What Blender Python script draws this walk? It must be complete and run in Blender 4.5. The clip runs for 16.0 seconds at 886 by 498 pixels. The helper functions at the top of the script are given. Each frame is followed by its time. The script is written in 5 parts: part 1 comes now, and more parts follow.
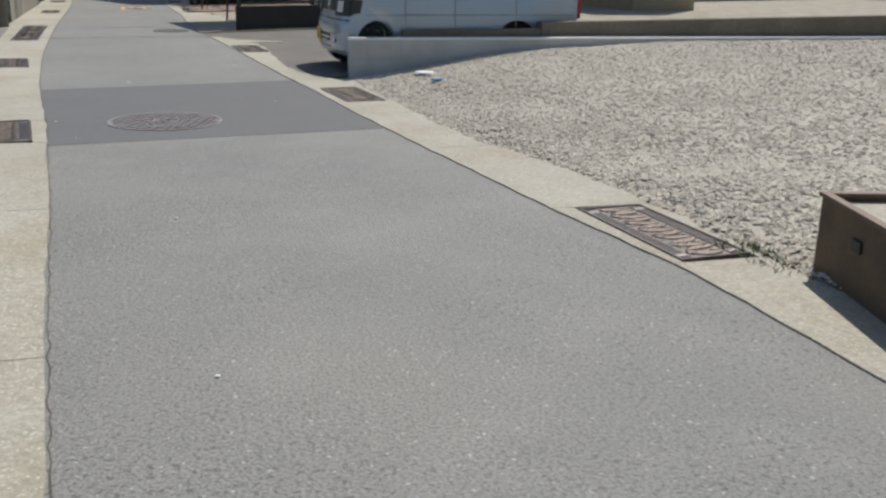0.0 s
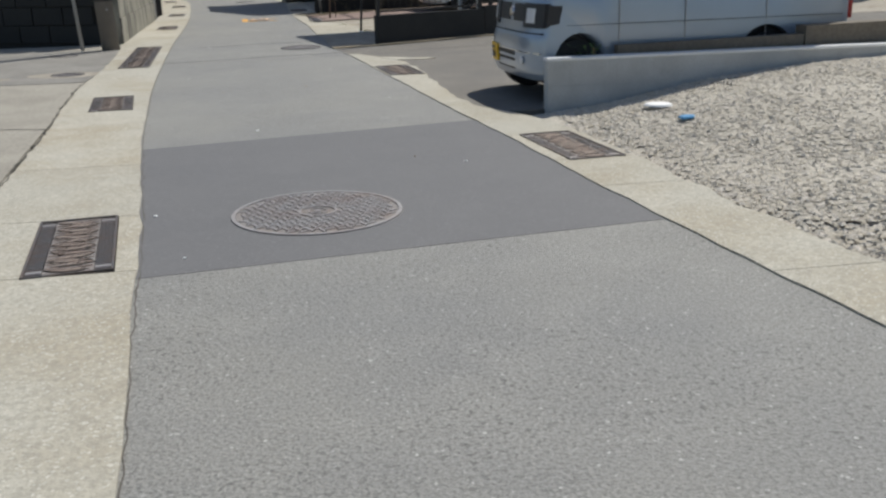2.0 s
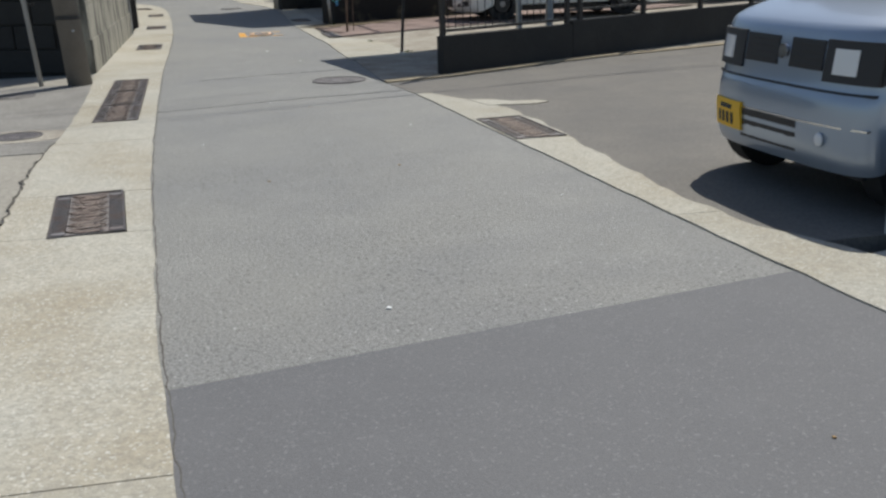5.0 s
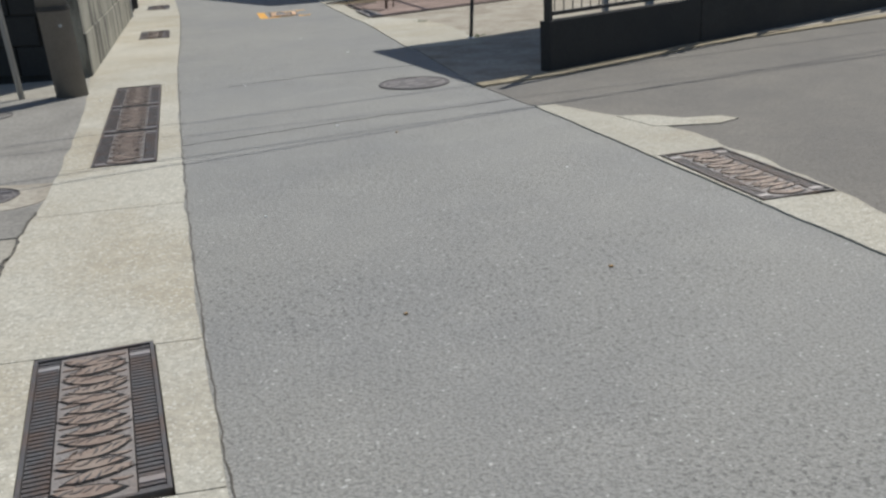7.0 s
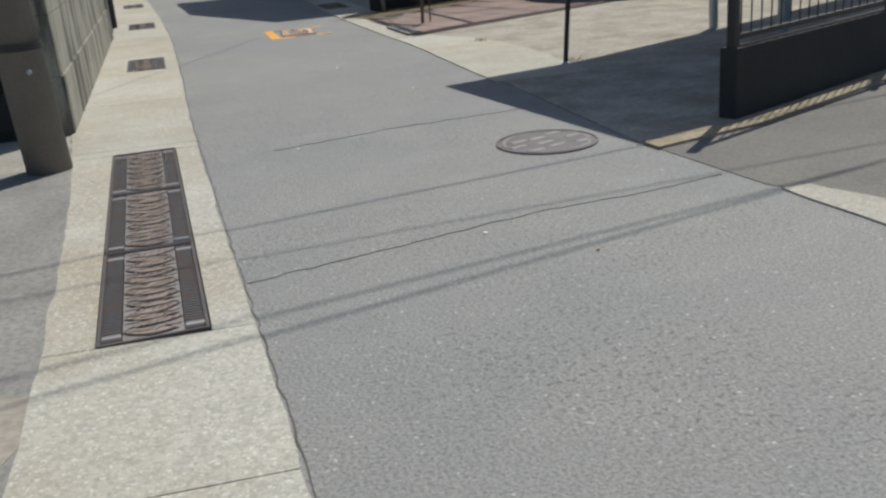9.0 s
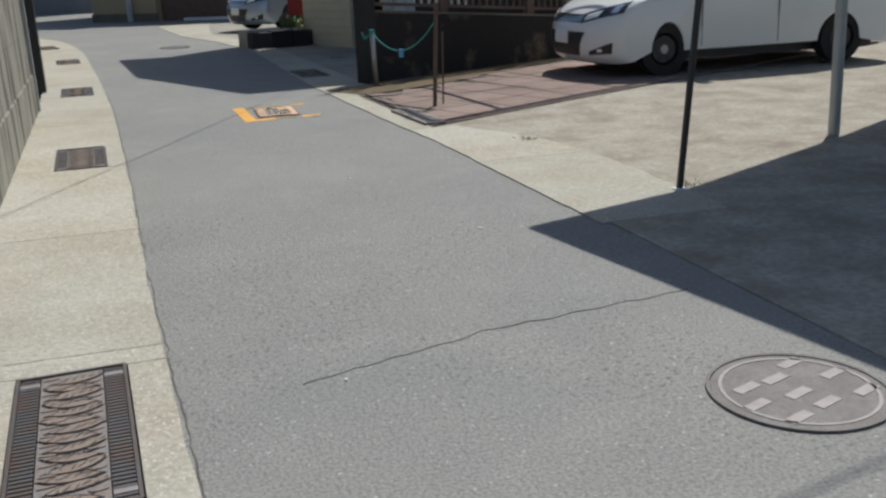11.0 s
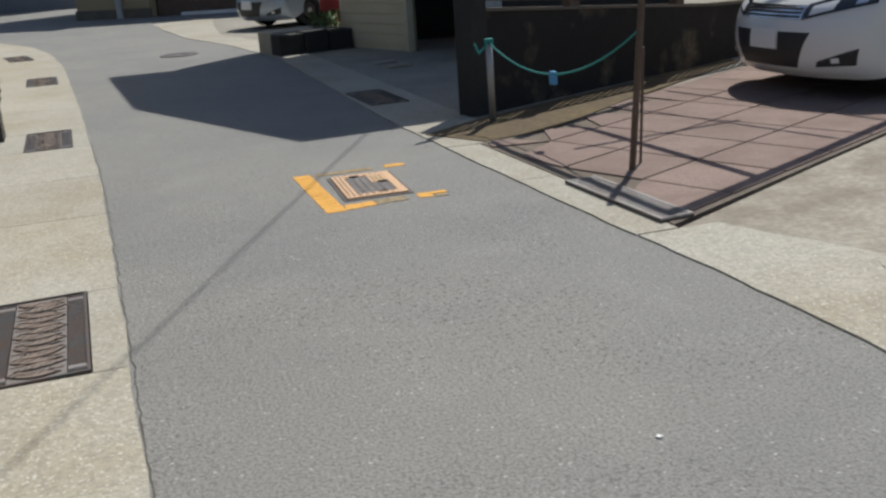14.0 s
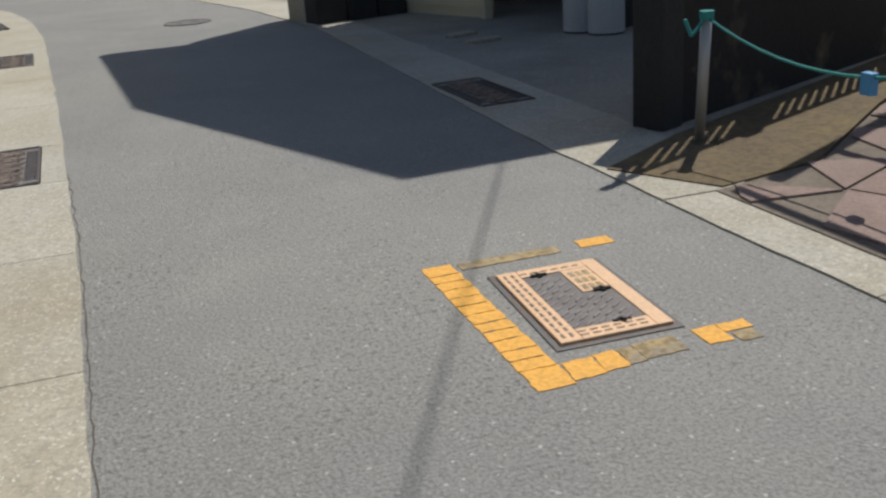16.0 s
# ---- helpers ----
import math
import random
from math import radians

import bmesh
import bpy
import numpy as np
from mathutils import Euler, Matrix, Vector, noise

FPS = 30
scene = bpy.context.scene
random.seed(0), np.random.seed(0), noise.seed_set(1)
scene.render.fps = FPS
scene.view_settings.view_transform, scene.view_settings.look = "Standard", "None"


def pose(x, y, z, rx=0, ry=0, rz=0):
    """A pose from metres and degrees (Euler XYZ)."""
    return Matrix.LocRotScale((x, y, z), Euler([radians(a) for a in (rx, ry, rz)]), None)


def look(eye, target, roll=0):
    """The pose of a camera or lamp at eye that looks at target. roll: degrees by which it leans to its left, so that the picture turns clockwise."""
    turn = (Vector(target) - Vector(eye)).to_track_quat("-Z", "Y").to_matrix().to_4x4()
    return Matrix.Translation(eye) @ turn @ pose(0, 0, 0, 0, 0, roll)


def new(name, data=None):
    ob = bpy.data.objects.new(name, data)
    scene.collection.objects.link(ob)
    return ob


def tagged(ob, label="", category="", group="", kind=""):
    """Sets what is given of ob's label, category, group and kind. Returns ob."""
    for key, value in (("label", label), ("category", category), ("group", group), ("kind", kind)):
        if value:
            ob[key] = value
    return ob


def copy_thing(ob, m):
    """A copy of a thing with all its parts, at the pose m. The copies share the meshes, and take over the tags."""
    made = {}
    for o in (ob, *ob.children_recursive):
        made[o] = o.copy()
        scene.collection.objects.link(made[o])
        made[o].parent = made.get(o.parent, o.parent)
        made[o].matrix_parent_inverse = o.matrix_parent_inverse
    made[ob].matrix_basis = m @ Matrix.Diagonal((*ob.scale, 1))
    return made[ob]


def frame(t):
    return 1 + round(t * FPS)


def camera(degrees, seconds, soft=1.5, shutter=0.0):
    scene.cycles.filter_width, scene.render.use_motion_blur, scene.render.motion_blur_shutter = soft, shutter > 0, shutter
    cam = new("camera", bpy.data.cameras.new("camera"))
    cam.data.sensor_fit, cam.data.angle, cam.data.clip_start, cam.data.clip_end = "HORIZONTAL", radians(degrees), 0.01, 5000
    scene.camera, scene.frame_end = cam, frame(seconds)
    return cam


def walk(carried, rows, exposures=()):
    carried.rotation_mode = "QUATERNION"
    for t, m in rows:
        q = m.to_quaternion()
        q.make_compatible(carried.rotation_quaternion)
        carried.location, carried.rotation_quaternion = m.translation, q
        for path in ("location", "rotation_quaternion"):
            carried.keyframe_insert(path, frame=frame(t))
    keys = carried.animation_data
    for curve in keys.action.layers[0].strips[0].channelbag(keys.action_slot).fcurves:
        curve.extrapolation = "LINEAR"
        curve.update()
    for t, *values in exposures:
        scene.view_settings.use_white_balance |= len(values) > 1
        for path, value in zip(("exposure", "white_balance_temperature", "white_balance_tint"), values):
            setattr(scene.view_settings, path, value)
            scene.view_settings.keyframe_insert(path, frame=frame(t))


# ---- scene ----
cam = camera(50.0, 16.0, soft=2.6)
PATH = [
    (0, (0.907, 4.128, 1.291), (1.494, 6.150, 0.651), 1.2),
    (0.5, (0.8, 4.803, 1.277), (1.341, 6.632, 0.675), 1.5),
    (1, (0.759, 5.808, 1.23), (1.177, 7.667, 0.62), 0.3),
    (1.5, (0.825, 6.643, 1.239), (1.164, 8.517, 0.628), -1.1),
    (2, (0.748, 7.198, 1.27), (1.047, 9.085, 0.68), -1.6),
    (2.5, (0.639, 7.942, 1.238), (0.948, 10.036, 0.639), -2.1),
    (3, (0.501, 8.649, 1.264), (0.801, 10.756, 0.705), -2.9),
    (3.5, (0.402, 9.330, 1.260), (0.704, 11.427, 0.664), -3.1),
    (4, (0.304, 10.022, 1.274), (0.642, 12.108, 0.661), -2.7),
    (4.2, (0.239, 10.284, 1.277), (0.600, 12.364, 0.658), -2.4),
    (6.3, (-0.150, 12.954, 1.391), (0.256, 15.000, 0.693), -1.7),
    (6.5, (-0.204, 13.279, 1.368), (0.199, 15.325, 0.667), -1.9),
    (7, (-0.336, 14.015, 1.333), (0.050, 16.055, 0.603), -3.3),
    (7.5, (-0.410, 14.569, 1.357), (-0.042, 16.598, 0.592), -4.9),
    (8, (-0.551, 15.368, 1.335), (-0.172, 17.394, 0.567), -5.0),
    (8.5, (-0.686, 16.093, 1.295), (-0.276, 18.109, 0.515), -4.4),
    (9, (-0.812, 16.763, 1.304), (-0.367, 18.791, 0.575), -4.5),
    (9.5, (-0.904, 17.530, 1.297), (-0.459, 19.592, 0.672), -4.4),
    (9.7, (-0.876, 17.930, 1.285), (-0.442, 20.001, 0.685), -5.1),
    (11.8, (-1.100, 20.480, 1.465), (-0.430, 22.232, 0.775), -2.1),
    (12, (-1.140, 20.830, 1.461), (-0.470, 22.566, 0.731), -3.2),
    (12.5, (-1.090, 21.645, 1.422), (-0.506, 23.500, 0.694), -7.2),
    (13, (-0.953, 22.090, 1.430), (-0.410, 24.114, 0.760), -6.0),
    (13.5, (-0.963, 22.827, 1.454), (-0.396, 24.855, 0.815), -4.5),
    (14, (-0.990, 23.687, 1.432), (-0.389, 25.693, 0.758), -3.9),
    (14.5, (-1.018, 24.438, 1.404), (-0.384, 26.424, 0.701), -3.5),
    (15, (-1.020, 25.196, 1.351), (-0.367, 27.173, 0.642), -3.5),
    (15.5, (-0.996, 25.946, 1.342), (-0.366, 27.927, 0.621), -4.1),
    (16, (-0.980, 26.744, 1.306), (-0.399, 28.723, 0.539), -4.3),
]
walk(cam, [(t, look(eye, target, roll)) for t, eye, target, roll in PATH], exposures=[(0, 0.15, 6500, 10), (3, 0.2, 6450, 9), (7, 0.18, 6370, 9), (13, 0.15, 6330, 9), (14.5, 0.12, 6440, 10), (16, 0.13, 6500, 10)])

# ---- light ----
SUNX, SUNY = -0.48, -0.52          # ground shift of a shadow for each metre of height
world = bpy.data.worlds.new("sky")
scene.world = world
world.use_nodes = True
sky = world.node_tree.nodes.new("ShaderNodeTexSky")
sky.sky_type = "NISHITA"
sky.sun_disc = False
sky.sun_elevation = math.atan2(1.0, math.hypot(SUNX, SUNY))
sky.sun_rotation = math.atan2(-SUNX, -SUNY)
world.node_tree.links.new(sky.outputs[0], world.node_tree.nodes["Background"].inputs[0])
world.node_tree.nodes["Background"].inputs[1].default_value = 0.075
sun = new("sun", bpy.data.lights.new("sun", "SUN"))
sun.data.energy = 3.6
sun.data.angle = radians(0.5)
sun.data.color = (1.0, 0.965, 0.9)
sun.matrix_world = look((0, 0, 30), (SUNX * 10, SUNY * 10, 20))

# ---- materials ----


def mat(name, base, rough=0.9, metal=0.0, big=0.0, bigscale=1.0, tint=None, grain=0.0, grainscale=60.0, bump=0.0, bumpscale=80.0,
        specks=None, speckscale=90.0, speckamount=0.3, piece=0.0, streak=0.0, pits=0.0, lo=0.4):
    """A surface with stains at a large scale, grain at a small one, and relief."""
    m = bpy.data.materials.new(name)
    m.use_nodes = True
    nt = m.node_tree
    bs = nt.nodes["Principled BSDF"]
    bs.inputs["Roughness"].default_value = rough
    bs.inputs["Metallic"].default_value = metal
    geo = nt.nodes.new("ShaderNodeNewGeometry")
    col = nt.nodes.new("ShaderNodeRGB")
    col.outputs[0].default_value = (*base, 1)
    out = col.outputs[0]

    def noisy(scale, detail=4.0, stretch=None):
        n = nt.nodes.new("ShaderNodeTexNoise")
        n.inputs["Scale"].default_value = scale
        n.inputs["Detail"].default_value = detail
        n.inputs["Roughness"].default_value = 0.62
        if stretch:
            mp = nt.nodes.new("ShaderNodeMapping")
            mp.inputs["Scale"].default_value = stretch
            nt.links.new(geo.outputs["Position"], mp.inputs[0])
            nt.links.new(mp.outputs[0], n.inputs["Vector"])
        else:
            nt.links.new(geo.outputs["Position"], n.inputs["Vector"])
        return n.outputs[0]

    def ramp(src, lo, hi):
        r = nt.nodes.new("ShaderNodeMapRange")
        r.inputs["From Min"].default_value = lo
        r.inputs["From Max"].default_value = hi
        nt.links.new(src, r.inputs[0])
        return r.outputs[0]

    def blend(fac, a, b_colour, amount):
        mx = nt.nodes.new("ShaderNodeMix")
        mx.data_type = "RGBA"
        mul = nt.nodes.new("ShaderNodeMath")
        mul.operation = "MULTIPLY"
        mul.inputs[1].default_value = amount
        nt.links.new(fac, mul.inputs[0])
        nt.links.new(mul.outputs[0], mx.inputs[0])
        nt.links.new(a, mx.inputs[6])
        mx.inputs[7].default_value = (*b_colour, 1)
        return mx.outputs[2]

    if big:
        out = blend(ramp(noisy(bigscale), lo, lo + 0.28), out, tint or tuple(c * 0.55 for c in base), big)
        out = blend(ramp(noisy(bigscale * 3.7), 0.5, 0.75), out, tuple(min(1, c * 1.25) for c in base), big * 0.6)
    if streak:
        out = blend(ramp(noisy(2.0, 6.0, (2.2, 2.2, 0.3)), 0.5, 0.6), out, tuple(c * 0.16 for c in base), streak)
    if grain:
        out = blend(ramp(noisy(grainscale, 2.0), 0.42, 0.62), out, tuple(c * 0.45 for c in base), grain)
    if pits:   # patches where the binder has worn away show dark holes
        gate = nt.nodes.new("ShaderNodeMath")
        gate.operation = "MULTIPLY"
        nt.links.new(ramp(noisy(42.0, 4.0), 0.55, 0.63), gate.inputs[0])
        nt.links.new(ramp(noisy(0.9, 3.0), 0.36, 0.62), gate.inputs[1])
        out = blend(gate.outputs[0], out, tuple(c * 0.38 for c in base), pits)
    if specks:
        v = nt.nodes.new("ShaderNodeTexVoronoi")
        v.inputs["Scale"].default_value = speckscale
        nt.links.new(geo.outputs["Position"], v.inputs["Vector"])
        sep = nt.nodes.new("ShaderNodeSeparateColor")
        nt.links.new(v.outputs["Color"], sep.inputs[0])
        out = blend(ramp(sep.outputs[0], 1 - speckamount, 1.0), out, specks, 0.8)
    if piece:
        oi = nt.nodes.new("ShaderNodeObjectInfo")
        out = blend(oi.outputs["Random"], out, tuple(c * 0.6 for c in base), piece)
    nt.links.new(out, bs.inputs["Base Color"])
    if bump:
        b = nt.nodes.new("ShaderNodeBump")
        b.inputs["Strength"].default_value = bump
        b.inputs["Distance"].default_value = 0.01
        nt.links.new(noisy(bumpscale, 3.0), b.inputs["Height"])
        nt.links.new(b.outputs[0], bs.inputs["Normal"])
    return m


def glass(name, colour):
    m = mat(name, colour, rough=0.04)
    m.node_tree.nodes["Principled BSDF"].inputs["Specular IOR Level"].default_value = 0.8
    return m


ASPHALT = mat("worn asphalt", (0.282, 0.276, 0.252), 0.74, big=0.7, bigscale=0.55, tint=(0.215, 0.217, 0.215), grain=0.6, grainscale=80,
              bump=0.9, bumpscale=70, specks=(0.5, 0.49, 0.46), speckscale=110, speckamount=0.016, pits=0.95)
PATCH = mat("newer asphalt", (0.142, 0.141, 0.142), 0.8, big=0.4, bigscale=1.3, tint=(0.115, 0.115, 0.12), grain=0.2, grainscale=130, bump=0.3, bumpscale=130,
            specks=(0.22, 0.22, 0.22), speckscale=140, speckamount=0.08)
LOT = mat("dusty lot asphalt", (0.2, 0.185, 0.16), 0.95, big=0.55, bigscale=0.8, tint=(0.12, 0.115, 0.11), grain=0.4, grainscale=50, bump=0.6, bumpscale=60)
CONC = mat("pale concrete", (0.475, 0.45, 0.375), 0.92, big=0.75, bigscale=0.9, tint=(0.36, 0.3, 0.2), grain=0.4, grainscale=45,
           bump=0.6, bumpscale=55, specks=(0.66, 0.64, 0.56), speckscale=110, speckamount=0.14, piece=0.25)
OLDCONC = mat("old yard concrete", (0.37, 0.345, 0.29), 0.95, big=0.6, bigscale=1.0, tint=(0.22, 0.2, 0.165), grain=0.4, grainscale=30, bump=0.6, bumpscale=35)
PLOTCONC = mat("patchy lot concrete", (0.4, 0.365, 0.3), 0.95, big=0.9, bigscale=1.9, tint=(0.23, 0.19, 0.14), grain=0.4, grainscale=25, bump=0.5, bumpscale=30)
# brown base darkened to stand in for the fence's shadow on the strip
STRIPBROWN = mat("brown concrete with fence shade in base", (0.13, 0.095, 0.055), 0.95, big=0.6, bigscale=3, tint=(0.2, 0.15, 0.06), grain=0.5, grainscale=30, bump=0.5, bumpscale=35)
YARDGREY = mat("grey worn yard surface", (0.29, 0.275, 0.245), 0.9, big=0.7, bigscale=1.4, tint=(0.18, 0.17, 0.15), grain=0.5, grainscale=40, bump=0.6, bumpscale=45)
BROWN = mat("dirty concrete strip", (0.36, 0.3, 0.2), 0.95, big=0.6, bigscale=2.0, grain=0.5, grainscale=30, bump=0.6, bumpscale=35)
EARTH = mat("dry earth", (0.23, 0.2, 0.16), 1.0, big=0.5, bigscale=0.5, grain=0.4, grainscale=20, bump=0.6, bumpscale=25)
GRAVELBASE = mat("gravel bed", (0.54, 0.5, 0.42), 1.0, big=0.4, bigscale=1.0, grain=0.5, grainscale=28, bump=1.0, bumpscale=28)
WALLGREY = mat("grey cement render", (0.56, 0.565, 0.55), 0.85, big=0.6, bigscale=1.6, tint=(0.4, 0.4, 0.38), grain=0.25, grainscale=80, bump=0.25, bumpscale=60)
WALLTOP = mat("smooth white cement cap", (0.85, 0.85, 0.84), 0.4, big=0.15, bigscale=3)
POLECONC = mat("dirty pole concrete", (0.2, 0.185, 0.165), 0.9, big=0.4, bigscale=2, grain=0.2)
STAINWALL = mat("rain-streaked concrete", (0.31, 0.295, 0.24), 0.92, big=0.5, bigscale=1.2, streak=0.95, grain=0.25, grainscale=40, bump=0.4, bumpscale=40)
# base darkened so block wall, plinth and recesses carry their shade as colour
DARKWALL = mat("weathered block darkened for shade", (0.046, 0.044, 0.04), 0.9, big=0.5, bigscale=1.5, grain=0.3, grainscale=40, bump=0.5, bumpscale=40, piece=0.3)
BROWNWALL = mat("brown old concrete", (0.2, 0.17, 0.13), 0.92, big=0.6, bigscale=1.5, grain=0.3, grainscale=30, bump=0.4, bumpscale=30)
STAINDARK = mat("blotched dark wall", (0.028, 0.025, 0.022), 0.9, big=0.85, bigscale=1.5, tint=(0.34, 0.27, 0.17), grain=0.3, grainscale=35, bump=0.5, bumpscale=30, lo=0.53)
IRON = mat("cast iron", (0.11, 0.105, 0.105), 0.6, 0.35, big=0.6, bigscale=9, tint=(0.15, 0.085, 0.05), grain=0.3, grainscale=120, bump=0.4, bumpscale=90)
RUST = mat("rusty raised leaf", (0.33, 0.265, 0.215), 0.6, 0.3, big=0.5, bigscale=14, tint=(0.17, 0.085, 0.055), grain=0.3, grainscale=100, piece=0.3)
LID = mat("worn iron lid", (0.26, 0.24, 0.225), 0.7, 0.25, big=0.5, bigscale=5, tint=(0.22, 0.15, 0.115), grain=0.4, grainscale=90, bump=0.5, bumpscale=90)
LIDHI = mat("polished iron rib", (0.34, 0.325, 0.315), 0.5, 0.35, big=0.6, bigscale=5, tint=(0.26, 0.2, 0.17))
LIDOLD = mat("old reddish iron", (0.12, 0.108, 0.104), 0.6, 0.3, big=0.6, bigscale=7, tint=(0.2, 0.19, 0.185), grain=0.4, grainscale=80, bump=0.4)
MARKS = mat("worn raised iron", (0.27, 0.25, 0.24), 0.6, 0.25, big=0.6, bigscale=12, tint=(0.18, 0.15, 0.14))
# near-black base stands in for shade in channel, leaf gaps and key holes
PIT = mat("recess shade black", (0.02, 0.02, 0.02), 1.0)
YELLOW = mat("worn orange road paint", (0.82, 0.42, 0.07), 0.8, big=0.25, bigscale=7, tint=(0.62, 0.34, 0.1), grain=0.3, grainscale=45, bump=0.4, bumpscale=60)
FADED = mat("faded road paint", (0.42, 0.31, 0.15), 0.9, big=0.8, bigscale=12, tint=(0.22, 0.21, 0.19), grain=0.8, grainscale=30)
PEACH = mat("painted iron frame", (0.74, 0.47, 0.27), 0.6, big=0.4, bigscale=12, tint=(0.55, 0.36, 0.22), grain=0.2, grainscale=60)
BRICK = mat("pink paving block", (0.32, 0.235, 0.2), 0.95, big=0.75, bigscale=2.2, tint=(0.2, 0.14, 0.11), grain=0.35, grainscale=45, bump=0.6, bumpscale=50, piece=0.45)
BED = mat("sandy paving joint", (0.2, 0.165, 0.13), 1.0, big=0.5, bigscale=3, grain=0.4, grainscale=40)
PIPE = mat("grey galvanised pipe", (0.42, 0.43, 0.43), 0.45, 0.5, big=0.3, bigscale=5)
BLACKMETAL = mat("dark painted metal", (0.045, 0.042, 0.04), 0.5, 0.3, big=0.3, bigscale=6)
BRONZE = mat("brown rusted steel", (0.15, 0.105, 0.08), 0.6, 0.4, big=0.5, bigscale=6)
ROPE = mat("green nylon rope", (0.03, 0.26, 0.24), 0.8, grain=0.4, grainscale=150)
BLUE = mat("blue plastic", (0.08, 0.3, 0.55), 0.5)
SILVER = mat("pale silver-blue car paint", (0.37, 0.43, 0.51), 0.28, 0.45, big=0.06, bigscale=2)
SILVER.node_tree.nodes["Principled BSDF"].inputs["Coat Weight"].default_value = 0.5
WHITE = mat("white car paint", (0.78, 0.78, 0.76), 0.3, 0.0, big=0.05, bigscale=2)
WHITE.node_tree.nodes["Principled BSDF"].inputs["Coat Weight"].default_value = 0.5
RUBBER = mat("tyre rubber", (0.022, 0.022, 0.022), 0.85, grain=0.2, grainscale=60)
TRIMBLACK = mat("black plastic", (0.03, 0.03, 0.032), 0.55)
GLASS = glass("dark car glass", (0.03, 0.035, 0.04))
LENS = glass("clear lamp lens", (0.8, 0.8, 0.8))
CHROME = mat("bright metal", (0.75, 0.75, 0.76), 0.2, 1.0)
RIM = mat("steel wheel", (0.4, 0.4, 0.41), 0.4, 0.7)
PLATEY = mat("yellow number plate", (0.85, 0.5, 0.03), 0.5)
PLATEW = mat("white number plate", (0.8, 0.8, 0.78), 0.5)
SHUTTER = mat("cream metal siding", (0.66, 0.58, 0.4), 0.6, big=0.2, bigscale=2)
REDCAN = mat("red painted metal", (0.4, 0.03, 0.025), 0.45, big=0.3, bigscale=8)
BEIGE = mat("tan painted wall", (0.45, 0.36, 0.22), 0.9, big=0.25, bigscale=0.8, grain=0.15)
BLUEGREY = mat("blue-grey metal wall", (0.19, 0.21, 0.24), 0.7, big=0.3, bigscale=1)
ROOF = mat("grey roof sheet", (0.2, 0.2, 0.2), 0.8, big=0.2, bigscale=1)
EDGEDIRT = mat("dirt in the joint", (0.11, 0.1, 0.085), 1.0, grain=0.4)
WHEELDARK = mat("dark alloy wheel", (0.06, 0.06, 0.062), 0.4, 0.6)
CRACK = mat("dark crack filling", (0.05, 0.048, 0.045), 1.0)
PAPER = mat("white scrap", (0.8, 0.8, 0.78), 0.8)
LEAF = mat("green leaf", (0.09, 0.14, 0.035), 0.7, piece=0.5)
DRYLEAF = mat("dry leaf", (0.3, 0.19, 0.08), 0.8)
STONE = mat("crushed stone", (0.66, 0.61, 0.53), 0.95, grain=0.25, grainscale=60, bump=0.4, bumpscale=80)
PLANTER = mat("rusted brown planter", (0.14, 0.095, 0.05), 0.75, big=0.7, bigscale=3, tint=(0.06, 0.045, 0.035), grain=0.3, grainscale=40)
CABLE = mat("black cable", (0.02, 0.02, 0.02), 0.7)
# crushed stone differs from stone to stone
_nt = STONE.node_tree
_bs = _nt.nodes["Principled BSDF"]
_geo = _nt.nodes.new("ShaderNodeNewGeometry")
_mix = _nt.nodes.new("ShaderNodeMix")
_mix.data_type = "RGBA"
_old = _bs.inputs["Base Color"].links[0].from_socket
_nt.links.new(_geo.outputs["Random Per Island"], _mix.inputs[0])
_nt.links.new(_old, _mix.inputs[6])
_mix.inputs[7].default_value = (0.5, 0.45, 0.36, 1)
_nt.links.new(_mix.outputs[2], _bs.inputs["Base Color"])

# ---- builders ----


def mesh_from(bm, name, material, smooth=False):
    me = bpy.data.meshes.new(name)
    bmesh.ops.recalc_face_normals(bm, faces=bm.faces)
    bm.to_mesh(me)
    bm.free()
    me.materials.append(material)
    if smooth:
        for p in me.polygons:
            p.use_smooth = True
    return me


def part(name, bm, material, parent=None, label="", smooth=False):
    ob = new(name, mesh_from(bm, name, material, smooth))
    if parent is not None:
        ob.parent = parent
    if label:
        ob["label"] = label
    return ob


def thing(name, label, category, at=(0, 0, 0), turn=0.0, group="", kind=""):
    ob = new(name)
    ob.matrix_basis = pose(*at, 0, 0, turn)
    return tagged(ob, label, category, group, kind)


def box(x0, y0, z0, x1, y1, z1, bevel=0.0, bm=None):
    b = bm or bmesh.new()
    r = bmesh.ops.create_cube(b, size=1.0, matrix=Matrix.LocRotScale(((x0 + x1) / 2, (y0 + y1) / 2, (z0 + z1) / 2), None,
                                                                     (abs(x1 - x0), abs(y1 - y0), abs(z1 - z0))))
    if bevel:
        es = {e for v in r["verts"] for e in v.link_edges}
        bmesh.ops.bevel(b, geom=list(es), offset=bevel, segments=2, affect="EDGES", profile=0.6)
    return b


def prism(pts, z0, z1, bevel=0.0, bm=None):
    """A flat outline drawn up from z0 to z1; z1 may be a function of x and y."""
    b = bm or bmesh.new()
    top = z1 if callable(z1) else (lambda x, y: z1)
    lo = [b.verts.new((x, y, z0)) for x, y in pts]
    hi = [b.verts.new((x, y, top(x, y))) for x, y in pts]
    n = len(pts)
    t = b.faces.new(hi)
    b.faces.new(lo[::-1])
    for i in range(n):
        b.faces.new((lo[i], lo[(i + 1) % n], hi[(i + 1) % n], hi[i]))
    if bevel:
        bmesh.ops.bevel(b, geom=list(t.edges), offset=bevel, segments=2, affect="EDGES")
    return b


